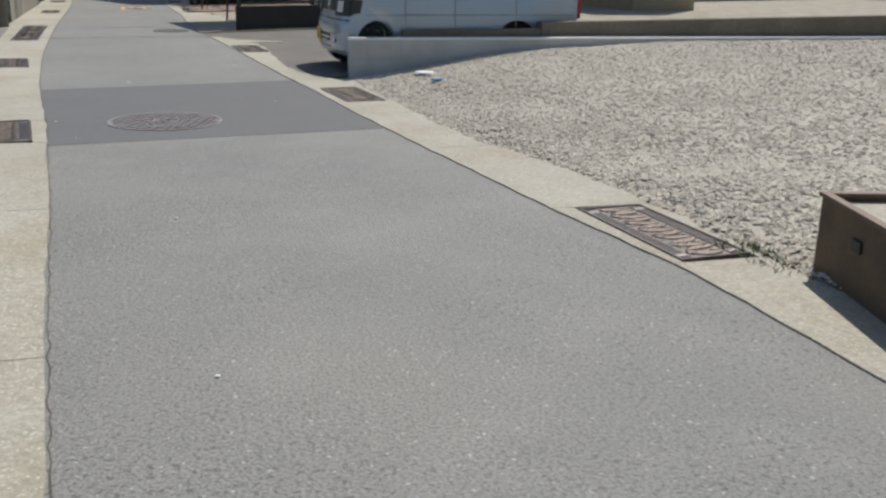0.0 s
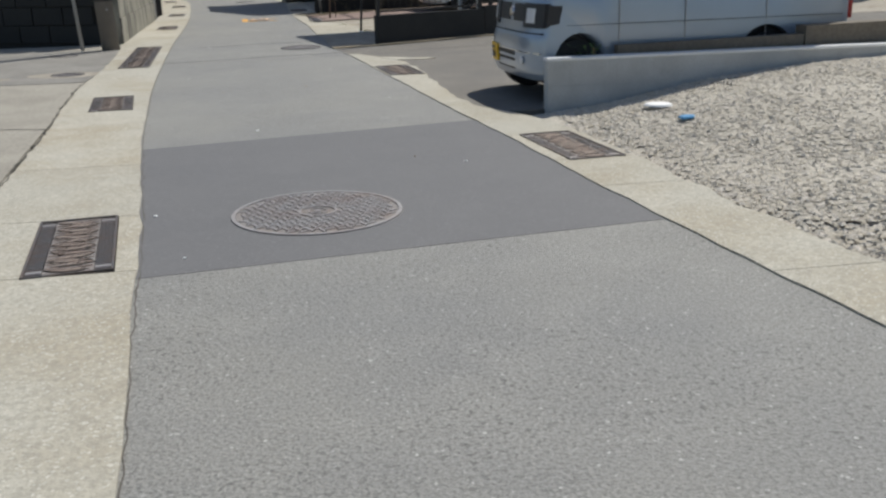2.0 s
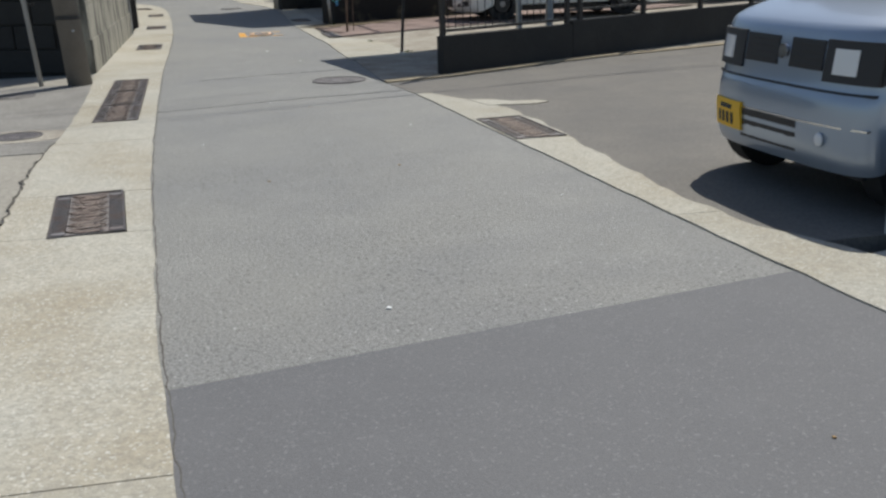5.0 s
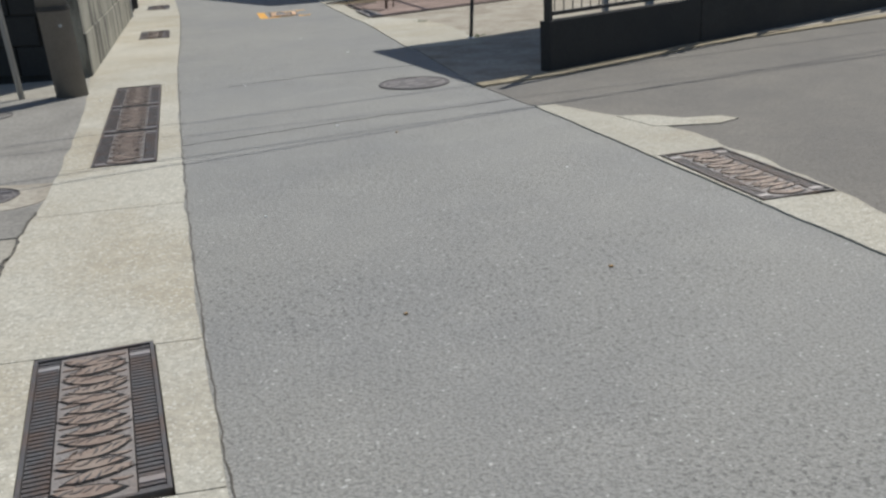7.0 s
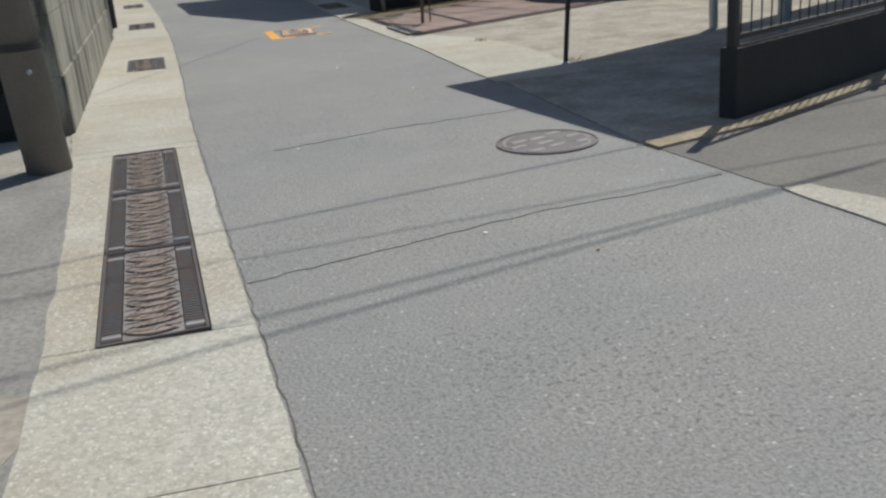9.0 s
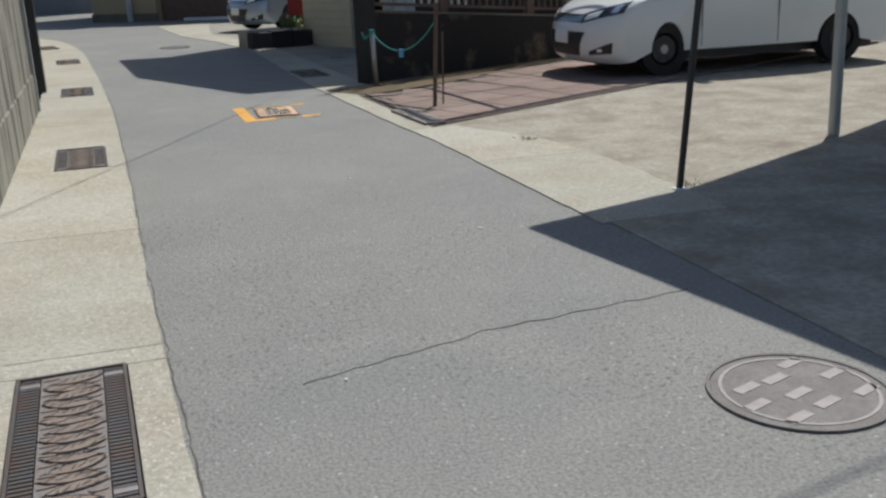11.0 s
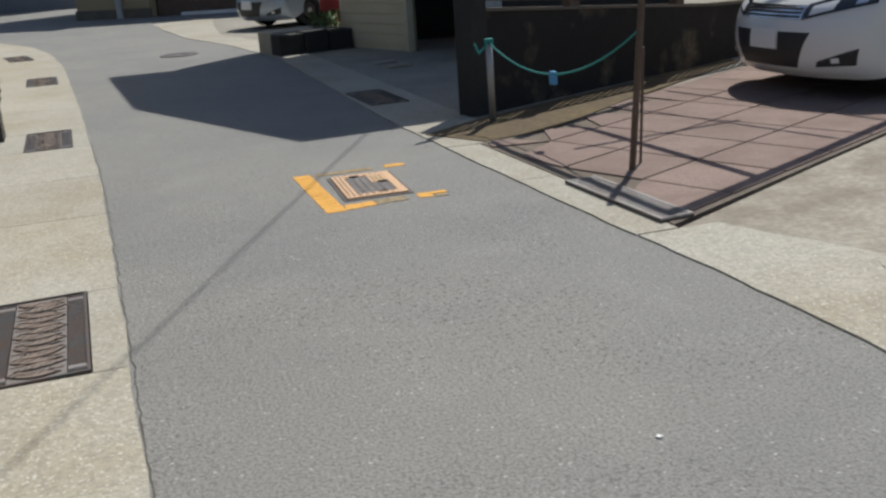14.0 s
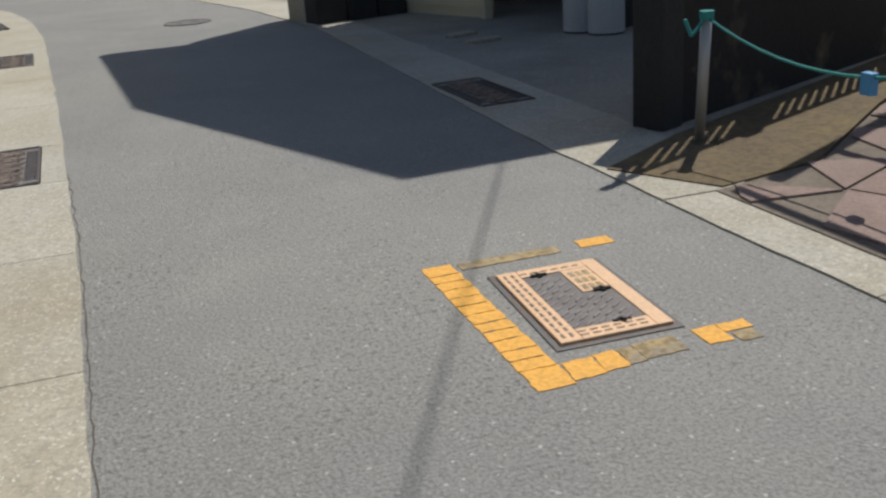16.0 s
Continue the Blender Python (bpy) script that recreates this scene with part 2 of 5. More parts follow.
def profile(pts, y0, y1, bevel=0.0, bm=None):
    """A side outline in x and z drawn across from y0 to y1."""
    b = bm or bmesh.new()
    a = [b.verts.new((x, y0, z)) for x, z in pts]
    c = [b.verts.new((x, y1, z)) for x, z in pts]
    n = len(pts)
    f1, f2 = b.faces.new(a), b.faces.new(c[::-1])
    for i in range(n):
        b.faces.new((a[i], a[(i + 1) % n], c[(i + 1) % n], c[i]))
    if bevel:
        bmesh.ops.bevel(b, geom=list(f1.edges) + list(f2.edges), offset=bevel, segments=3, affect="EDGES")
    return b


def rod(p, q, r0, r1=None, seg=12, bm=None):
    """A round bar from p to q."""
    b = bm or bmesh.new()
    p, q = Vector(p), Vector(q)
    d = q - p
    m = Matrix.Translation((p + q) / 2) @ d.to_track_quat("Z", "Y").to_matrix().to_4x4()
    bmesh.ops.create_cone(b, cap_ends=True, segments=seg, radius1=r0, radius2=r0 if r1 is None else r1, depth=d.length, matrix=m)
    return b


def tube(pts, r, seg=6, bm=None):
    b = bm or bmesh.new()
    for p, q in zip(pts, pts[1:]):
        rod(p, q, r, seg=seg, bm=b)
    return b


def ring(r0, r1, z0, z1, seg=48, bm=None):
    b = bm or bmesh.new()
    loops = []
    for r, z in ((r0, z0), (r1, z0), (r1, z1), (r0, z1)):
        loops.append([b.verts.new((r * math.cos(2 * math.pi * i / seg), r * math.sin(2 * math.pi * i / seg), z)) for i in range(seg)])
    for k in range(4):
        a, c = loops[k], loops[(k + 1) % 4]
        for i in range(seg):
            b.faces.new((a[i], a[(i + 1) % seg], c[(i + 1) % seg], c[i]))
    return b


def along(table):
    """x as a function of y through a table of (y, x), eased between its rows."""
    ys = [r[0] for r in table]
    xs = [r[1] for r in table]
    fine = np.arange(ys[0], ys[-1] + 0.01, 0.1)
    vals = np.interp(fine, ys, xs)
    k = np.hanning(17)
    pad = np.concatenate([np.full(8, vals[0]), vals, np.full(8, vals[-1])])
    vals = np.convolve(pad, k / k.sum(), "valid")
    return lambda y: float(np.interp(y, fine, vals))


def strip(fl, fr, y0, y1, ztop, zbot, step=0.25, wob_l=0.0, wob_r=0.0):
    """A slab between two edge lines, from y0 to y1."""
    b = bmesh.new()
    n = max(1, round((y1 - y0) / step))
    rows = []
    for i in range(n + 1):
        y = y0 + (y1 - y0) * i / n
        xl = fl(y) + wob_l * noise.noise((y * 3.1, 1.7, 0)) + wob_l * 0.5 * noise.noise((y * 11, 4.7, 0))
        xr = fr(y) + wob_r * noise.noise((y * 3.1, 9.7, 0)) + wob_r * 0.5 * noise.noise((y * 11, 2.7, 0))
        rows.append([b.verts.new(v) for v in ((xl, y, zbot), (xl, y, ztop), (xr, y, ztop), (xr, y, zbot))])
    for a, c in zip(rows, rows[1:]):
        for k in range(3):
            b.faces.new((a[k], a[k + 1], c[k + 1], c[k]))
        b.faces.new((a[3], a[0], c[0], c[3]))
    b.faces.new(rows[0])
    b.faces.new(rows[-1][::-1])
    return b


# ---- plan: edge lines of the lane, as (y, x) ----
LEFT = along([(-12, 1.9), (0, 1.05), (4, 0.82), (6.4, 0.55), (7.2, 0.46), (8.05, 0.375), (8.9, 0.3), (9.7, 0.22), (11.1, 0.06), (11.7, 0.01), (14.6, -0.37), (17.2, -0.62), (18.6, -0.73), (20.9, -0.88),
              (23.9, -1.06), (26.8, -1.18), (30.4, -1.36), (34.5, -1.67), (39.3, -2.09), (42, -2.45), (44.2, -2.95), (46, -3.7), (47.5, -4.8), (49, -6.5)])
RIGHT = along([(-12, 3.7), (2, 3.3), (6.4, 3.1), (7.7, 3.06), (8.7, 2.88), (12.1, 2.47), (13.9, 2.3), (14.9, 2.18), (18.7, 1.80), (20.5, 1.62),
               (21.6, 1.48), (24.4, 1.33), (27.0, 1.26), (28.0, 1.17), (29.0, 1.11), (30.2, 1.04), (31.5, 0.97), (37.6, 0.92), (40.5, 0.5), (43, -0.1), (46, -0.4), (49, -0.6)])
LOUT = along([(-12, 0.9), (0, 0.05), (6, -0.4), (9, -0.62), (13.1, -1.0), (15.1, -1.16), (17.0, -1.38), (18.1, -1.48), (19.4, -1.5), (21.5, -1.63),
              (22.7, -1.75), (24, -1.9), (30.9, -2.17), (33.1, -2.3), (37, -2.72), (41, -3.25), (43, -3.7), (45, -4.6), (47, -6.0), (49, -8)])
ROUT1 = along([(-12, 4.2), (2, 3.75), (7.0, 3.54), (7.9, 3.52), (9, 3.46), (10.4, 3.2), (11.2, 3.02), (13.2, 2.92), (14.8, 2.72), (15.2, 2.35), (16.2, 2.28),
               (17.8, 2.3), (19.3, 2.26), (20.0, 2.0), (20.55, 1.66)])

# ---- ground, lane and kerbs ----
b = box(-400, -400, -0.3, 400, 900, -0.13)
tagged(part("ground", b, EARTH), "dry grey-brown earth under and around the lane", "ground", kind="structure")
road = tagged(part("road", strip(lambda y: LEFT(y) - 0.05, lambda y: RIGHT(y) + 0.05, -12, 49, 0.0, -0.1), ASPHALT), "worn grey asphalt lane between pale concrete edges", "road", kind="structure")
tagged(part("road_far", prism([(-40, 49.05), (4.5, 49.05), (3.0, 62), (-40, 62)], -0.12, -0.004), ASPHALT), "grey asphalt where the lane bends away", "road", kind="structure")
b = strip(lambda y: LEFT(y) + 0.002, lambda y: RIGHT(y) - 0.002, 11.28, 14.42, 0.0018, -0.02, 0.12)
for v in b.verts:  # the patch's ends run slightly askew
    k = (v.co.y - 11.28) / 3.14
    v.co.y += (1 - k) * 0.13 * (v.co.x - 1.0) + k * 0.2 * (v.co.x - 1.0)
part("asphalt_patch", b, PATCH, road, "smoother dark grey resurfaced patch")


def crack(pts, width=0.006, z=0.0025, material=CRACK, wob=0.012, name="crack", owner=None):
    """A thin wandering line laid on the ground."""
    b2 = bmesh.new()
    prev = None
    for (x0, y0), (x1, y1) in zip(pts, pts[1:]):
        d = Vector((x1 - x0, y1 - y0))
        k = max(2, int(d.length / 0.05))
        nrm = Vector((-d.y, d.x)).normalized()
        for i in range(k + 1):
            p = Vector((x0, y0)) + d * i / k
            p += nrm * wob * (noise.noise((p.x * 9, p.y * 9, 3)) + 0.5 * noise.noise((p.x * 31, p.y * 31, 8)))
            w = width * (0.35 + 0.9 * abs(noise.noise((p.x * 6, p.y * 6, 1.5))))
            vs = [b2.verts.new((*(p + nrm * s * w), z)) for s in (-1, 1)]
            vs += [b2.verts.new((*(p + nrm * s * w), z - 0.02)) for s in (-1, 1)]
            if prev:
                b2.faces.new((prev[0], prev[1], vs[1], vs[0]))
                b2.faces.new((prev[0], vs[0], vs[2], prev[2]))
                b2.faces.new((prev[1], prev[3], vs[3], vs[1]))
            prev = vs
    return part(name, b2, material, owner or road)


crack([(-0.82, 20.33), (-0.16, 20.51), (0.52, 20.69), (1.08, 20.75), (1.52, 20.85)], 0.0038, wob=0.02)
crack([(-0.55, 22.62), (-0.25, 22.72), (0.26, 22.86), (0.72, 22.92), (1.2, 22.99)], 0.0024, wob=0.025)
crack([(LEFT(5 + 0.25 * k) + 0.012, 5 + 0.25 * k) for k in range(110)], 0.004, 0.0024, EDGEDIRT, wob=0.014, name="edge_crack")
crack([(LOUT(11 + 0.25 * k) - 0.004, 11 + 0.25 * k) for k in range(33)], 0.009, 0.0125, EDGEDIRT, wob=0.03, name="edge_crack")
GRATES_L = [(-0.30, 11.74, 0.97, 7.5), (-0.90, 16.63, 0.96, 7.2), (-1.25, 21.47, 3.14, 3.4), (-1.55, 27.64, 0.98, 3.0), (-1.85, 32.57, 0.96, 3.4),
            (-2.27, 37.5, 0.95, 4.5), (-2.95, 41.6, 1.1, 12.0)]
GRATES_R = [(3.24, 8.27, 1.03, 5.2), (2.63, 13.41, 0.93, 6.0), (2.055, 18.34, 0.97, 5.0)]
GW = 0.385


def kerb(name, fl, fr, y0, y1, grates, joints, wob_l, wob_r, label, z=0.009):
    """A row of cast slabs along an edge, with openings left for the drain gratings."""
    owner = thing(name, label, "kerb", kind="structure")
    cuts = sorted(set([y0, y1] + [j for j in joints if y0 < j < y1] + [v for g in grates for v in (g[1] - g[2] / 2, g[1] + g[2] / 2)]))
    for a, c in zip(cuts, cuts[1:]):
        if c - a < 0.02:
            continue
        mid = (a + c) / 2
        hole = [g for g in grates if abs(g[1] - mid) < g[2] / 2]
        a2, c2 = a + 0.003, c - 0.003
        if hole:
            gx, gy, gl, ga = hole[0]
            tilt = math.tan(radians(ga))
            half = GW / 2 + 0.004
            part("slab", strip(fl, lambda y: gx - half - (y - gy) * tilt, a2, c2, z, -0.0996, 0.1, wob_l, 0), CONC, owner)
            part("slab", strip(lambda y: gx + half - (y - gy) * tilt, fr, a2, c2, z, -0.1, 0.1, 0, wob_r), CONC, owner)
        else:
            part("slab", strip(fl, fr, a2, c2, z, -0.1, 0.1, wob_l, wob_r), CONC, owner)
    return owner


kerb("pavement_edge_left", LOUT, LEFT, -12, 48.6, GRATES_L, [0, 2.2, 4.5, 7.27, 9.3, 13.6, 18.9, 23.2, 25.1, 29.6, 30.8, 34.6, 36, 39.5, 40.3, 43.2, 45.5], 0.02, 0.012,
     "pale sandy concrete slabs with drain gratings along the lane")
kerb("pavement_edge_right", RIGHT, ROUT1, -12, 20.5, GRATES_R, [0, 2, 4, 6.3, 10.6, 12.2, 15.6], 0.012, 0.045,
     "pale concrete slabs with drain gratings beside the gravel plot")
ROUT2 = along([(24.2, 2.14), (25.5, 2.2), (27.0, 2.05), (27.65, 1.5)])
kerb("pavement_edge_right", RIGHT, ROUT2, 24.1, 27.66, [], [26.0], 0.012, 0.03, "pale concrete edge slabs before the patchy lot")
kerb("pavement_edge_right", RIGHT, lambda y: 1.43 - 0.055 * (y - 27.7), 27.67, 30.2, [], [29.0], 0.012, 0.0, "narrow concrete kerb before the pink paving")
kerb("pavement_edge_right", RIGHT, along([(30.2, 1.45), (31.2, 1.62), (38, 1.4), (40.5, 1.2), (43, 0.6), (46, 0.7), (48.6, 0.9)]), 30.21, 48.5, [(1.2, 32.95, 0.9, 3.0)], [34.5, 37.6, 41], 0.012, 0.02,
     "concrete edge slabs before the shaded garage yard")


# ---- drain gratings ----
def leaf_outline(cx, cy, length, width, bend, turn):
    pts = []
    for i in range(9):
        s = i / 8
        pts.append((s - 0.5, math.sin(math.pi * s) ** 0.8 * 0.5))
    pts += [(s, -w) for s, w in pts[-2:0:-1]]
    out = []
    for s, w in pts:
        x, y = s * length, w * width + bend * (s * s * 4 - 1)
        out.append((cx + x * math.cos(turn) - y * math.sin(turn), cy + x * math.sin(turn) + y * math.cos(turn)))
    return out


def grating(length=0.96, width=0.38):
    """A cast-iron channel grating: rim, two slotted side strips, and a middle plate with raised leaves."""
    g = thing("drain_grating", "rusty cast-iron drain grating with raised leaves and slotted sides", "drain grating", group="drain gratings along the lane")
    hw, hl = width / 2, length / 2
    b2 = box(-hw, -hl, -0.06, -hw + 0.012, hl, 0.01)
    box(hw - 0.012, -hl, -0.06, hw, hl, 0.01, bm=b2)
    box(-hw + 0.012, -hl, -0.06, hw - 0.012, -hl + 0.012, 0.01, bm=b2)
    box(-hw + 0.012, hl - 0.012, -0.06, hw - 0.012, hl, 0.01, bm=b2)
    part("rim", b2, IRON, g)
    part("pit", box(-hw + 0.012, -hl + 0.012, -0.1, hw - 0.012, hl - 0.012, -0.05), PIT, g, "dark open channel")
    inner = hw - 0.085
    for s in (-1, 1):
        b2 = bmesh.new()
        xa, xb = s * (inner + 0.004), s * (hw - 0.014)
        n = 34
        for i in range(n):
            y = -hl + 0.1 + (length - 0.2) * i / (n - 1)
            box(min(xa, xb), y - 0.0075, -0.03, max(xa, xb), y + 0.0075, 0.004, bm=b2)
        part("side_grille", b2, IRON, g)
        for e in (-1, 1):
            part("end_block", box(min(xa, xb), e * (hl - 0.06), -0.03, max(xa, xb), e * (hl - 0.088), 0.006, 0.003), LIDHI, g)
            for i in range(2):
                part("end_bar", box(min(xa, xb), e * (hl - 0.02 - i * 0.022), -0.03, max(xa, xb), e * (hl - 0.032 - i * 0.022), 0.004), IRON, g)
    part("plate", box(-inner, -hl + 0.014, -0.03, inner, hl - 0.014, 0.002), LID, g)
    rng = random.Random(5)
    low, leafs, veins = bmesh.new(), bmesh.new(), bmesh.new()
    rows = round((length - 0.08) / 0.066)
    for k in range(rows):
        s = 1 if k % 2 else -1
        y = -hl + 0.045 + (length - 0.09) * (k + 0.5) / rows
        turn, bend, wide = s * rng.uniform(0.08, 0.24), rng.uniform(-0.012, 0.012), rng.uniform(0.06, 0.078)
        cx = s * rng.uniform(0.0, 0.012)
        # near-black leaf under each leaf paints the shade of a gap round it
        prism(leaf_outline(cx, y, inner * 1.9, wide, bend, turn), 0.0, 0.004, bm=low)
        prism(leaf_outline(cx + s * 0.004, y, inner * 1.66, wide * 0.72, bend, turn), 0.0, 0.0075, bm=leafs)
        for j in range(5):
            u = (j - 2) * inner * 0.27
            prism(leaf_outline(cx + u, y + s * u * turn * 0.6 + rng.uniform(-0.008, 0.008), rng.uniform(0.03, 0.05), 0.007, rng.uniform(-0.008, 0.008), turn + rng.uniform(0.4, 1.0)), 0.004, 0.0092, bm=veins)
        for e in (-1, 1):
            prism(leaf_outline(e * inner * 0.66, y + 0.031, inner * 0.55, 0.012, 0.004 * e, turn * 0.5), 0.0, 0.006, bm=leafs)
    tagged(part("leaf_edging", low, PIT, g, "near-black outline round the leaves, painted in for gap shade"), kind="stuff")
    tagged(part("leaf_relief", leafs, RUST, g, "rust-brown raised leaf pattern"), kind="stuff")
    tagged(part("vein_relief", veins, IRON, g, "dark curled veins on the leaves"), kind="stuff")
    return g


first = grating()
first.matrix_basis = pose(GRATES_L[0][0], GRATES_L[0][1], 0.006, 0, 0, GRATES_L[0][3])
long_first = grating(1.035)
spots = []
long_spots = []
for gx, gy, gl, ga in GRATES_L[1:] + GRATES_R + [(1.2, 32.95, 0.9, 3.0)]:
    count = max(1, round(gl / 1.04))
    for i in range(count):
        d = (i - (count - 1) / 2) * gl / count
        (long_spots if count > 1 else spots).append((gx - d * math.sin(radians(ga)), gy + d * math.cos(radians(ga)), ga))
for x, y, a in spots:
    copy_thing(first, pose(x, y, 0.006, 0, 0, a))
long_first.matrix_basis = pose(long_spots[0][0], long_spots[0][1], 0.006, 0, 0, long_spots[0][2])
for x, y, a in long_spots[1:]:
    copy_thing(long_first, pose(x, y, 0.006, 0, 0, a))
g = thing("drain_grating", "narrow galvanised grating in the corner of the pink paving", "drain grating", (1.46, 28.28, 0.03), 4.0)
part("frame", box(-0.1, -0.5, -0.02, 0.1, 0.5, -0.004), LIDOLD, g)
for sx in (-1, 1):
    part("side_bar", box(min(sx * 0.088, sx * 0.1), -0.5, -0.004, max(sx * 0.088, sx * 0.1), 0.5, 0.004), LIDHI, g)
for i in range(30):
    part("bar", box(-0.088, -0.49 + i * 0.033, -0.004, 0.088, -0.475 + i * 0.033, 0.003), LIDHI, g)


# ---- round covers ----
def manhole(at, dia, label, ribs=True, turn=0.0):
    m = thing("manhole_cover", label, "manhole cover", at, turn)
    r = dia / 2
    part("frame_ring", ring(r * 0.955, r, -0.02, 0.007, 64), LIDHI if ribs else LIDOLD, m, "worn outer ring")
    b2 = bmesh.new()
    bmesh.ops.create_cone(b2, cap_ends=True, segments=64, radius1=r * 0.945, radius2=r * 0.945, depth=0.03, matrix=Matrix.Translation((0, 0, -0.012)))
    part("lid", b2, LID if ribs else LIDOLD, m)
    if ribs:
        b2 = bmesh.new()
        step = dia / 21
        for i in range(-11, 12):
            for j in range(-11, 12):
                x, y = i * step, j * step
                d = math.hypot(x, y)
                if d > r * 0.88 or d < r * 0.26:
                    continue
                if (i + j) % 2:
                    box(x - step * 0.62, y - step * 0.17, 0.002, x + step * 0.62, y + step * 0.17, 0.0085, bm=b2)
                else:
                    box(x - step * 0.17, y - step * 0.62, 0.002, x + step * 0.17, y + step * 0.62, 0.0085, bm=b2)
        part("ribs", b2, LIDHI, m, "raised basket-weave ribs")
        part("centre_ring", ring(r * 0.2, r * 0.235, 0.0, 0.01, 40), LIDHI, m)
        part("centre_ring", ring(r * 0.1, r * 0.12, 0.0, 0.009, 32), LIDHI, m)
        b2 = bmesh.new()
        bmesh.ops.create_cone(b2, cap_ends=True, segments=24, radius1=r * 0.05, radius2=r * 0.04, depth=0.012, matrix=Matrix.Translation((0, 0, 0.003)))
        part("boss", b2, LIDHI, m)
    else:
        rng = random.Random(3)
        for k in range(9):
            x, y = (k % 3 - 1) * r * 0.5 + rng.uniform(-0.05, 0.05), (k // 3 - 1) * r * 0.4 + rng.uniform(-0.03, 0.03)
            part("raised_mark", box(x - r * 0.18, y - r * 0.07, 0.002, x + r * 0.18, y + r * 0.07, 0.0055, 0.001), MARKS, m)
        part("inner_ring", ring(r * 0.82, r * 0.86, 0.0, 0.0055, 48), MARKS, m)
    return m


manhole((0.86, 12.07, 0.0015), 0.89, "large round iron manhole cover with basket-weave ribs", turn=28)
manhole((1.0, 21.95, 0.003), 0.6, "round reddish-grey iron cover with worn pale marks", False, 20)
manhole((-0.38, 39.6, 0.003), 0.6, "round grey iron cover in the asphalt", False, 0)
manhole((-1.86, 19.42, 0.006), 0.4, "small round iron cover in the yard", False, 0)
manhole((-2.45, 22.1, 0.003), 0.42, "small round iron cover near the dark wall", False, 0)

# ---- hydrant cover with orange paint ----
h = thing("hydrant_cover", "rectangular iron hydrant cover with peach-painted border", "hydrant cover", (0.265, 29.42, 0.0), -1.5)
part("collar", box(-0.215, -0.325, -0.03, 0.215, 0.325, 0.005, 0.004), IRON, h)
b = box(-0.19, -0.3, 0.0, -0.115, 0.3, 0.016, 0.004)
box(0.135, -0.3, 0.0, 0.19, 0.3, 0.016, 0.004, bm=b)
box(-0.115, -0.3, 0.0, 0.135, -0.225, 0.016, 0.004, bm=b)
box(-0.115, 0.235, 0.0, 0.135, 0.3, 0.016, 0.004, bm=b)
box(0.03, 0.03, 0.0, 0.134, 0.234, 0.0155, 0.003, bm=b)
part("painted_border", b, PEACH, h, "peach-painted raised border")
part("panel", box(-0.115, -0.225, 0.0, 0.135, 0.235, 0.011), LIDOLD, h)
b = bmesh.new()
for i in range(9):
    for j in range(5):
        x, y = -0.095 + j * 0.045, -0.2 + i * 0.046
        if x > 0.02 and y > 0.0:
            continue
        rod((x - 0.016, y - 0.012, 0.012), (x + 0.016, y + 0.012, 0.012), 0.004, seg=6, bm=b)
tagged(part("panel_ribs", b, MARKS, h), kind="stuff")
b = bmesh.new()
for i in range(13):
    y = -0.26 + i * 0.043
    for x in (-0.168, -0.14):
        box(x - 0.005, y - 0.014, 0.0125, x + 0.005, y + 0.014, 0.0172, bm=b)
for i in range(6):
    x = -0.1 + i * 0.04
    for y in (-0.275, -0.25, 0.26):
        box(x - 0.013, y - 0.004, 0.0125, x + 0.013, y + 0.004, 0.0172, bm=b)
tagged(part("grooves", b, BRONZE, h), kind="stuff")
# holes drawn as raised near-black blocks, their shade put into the colour
b = bmesh.new()
for x, y in ((-0.05, 0.235), (0.1, 0.03), (0.05, -0.225)):
    box(x - 0.03, y - 0.008, 0.012, x + 0.03, y + 0.008, 0.0185, bm=b)
    box(x - 0.008, y - 0.018, 0.012, x + 0.008, y + 0.018, 0.0185, bm=b)
tagged(part("key_holes", b, PIT, h), kind="stuff")
b = bmesh.new()
for i in range(3):
    for j in range(3):
        x, y = 0.055 + i * 0.027, 0.065 + j * 0.06
        box(x - 0.009, y - 0.02, 0.013, x + 0.009, y + 0.02, 0.0168, bm=b)
tagged(part("worn_letters", b, FADED, h), kind="stuff")

paint = thing("road_marking", "cracked orange paint marking round the hydrant cover", "road marking", kind="structure")


def paint_piece(x0, y0, x1, y1, material, seed, skew=0.0, z=0.003):
    """A piece of thick paint with chipped edges."""
    rng = random.Random(seed)
    pts = []
    for (xa, ya), (xb, yb) in zip([(x0, y0), (x1, y0), (x1, y1), (x0, y1)], [(x1, y0), (x1, y1), (x0, y1), (x0, y0)]):
        k = max(2, int(math.hypot(xb - xa, yb - ya) / 0.02))
        for i in range(k):
            pts.append((xa + (xb - xa) * i / k + rng.uniform(-0.004, 0.004) + skew * (ya - y0), ya + (yb - ya) * i / k + rng.uniform(-0.004, 0.004)))
    part("paint", prism(pts, -0.01, z), material, paint)


ys = [28.9, 29.03, 29.1, 29.17, 29.25, 29.32, 29.39, 29.47, 29.55, 29.62, 29.7, 29.77, 29.84, 29.94]
for k, (ya, yb) in enumerate(zip(ys, ys[1:])):
    sx = -0.03 * (ya - 28.9)
    paint_piece(-0.105 + sx, ya + 0.003, 0.012 + sx, yb - 0.003, YELLOW, k)
paint_piece(0.02, 28.92, 0.12, 29.03, YELLOW, 31)
paint_piece(0.125, 28.93, 0.2, 29.04, YELLOW, 32)
paint_piece(0.205, 28.94, 0.26, 29.04, FADED, 39)
paint_piece(0.262, 28.95, 0.4, 29.05, FADED, 33)
paint_piece(0.47, 28.95, 0.555, 29.06, YELLOW, 34)
paint_piece(0.56, 29.0, 0.655, 29.06, YELLOW, 35)
paint_piece(0.57, 28.93, 0.64, 28.99, FADED, 38)
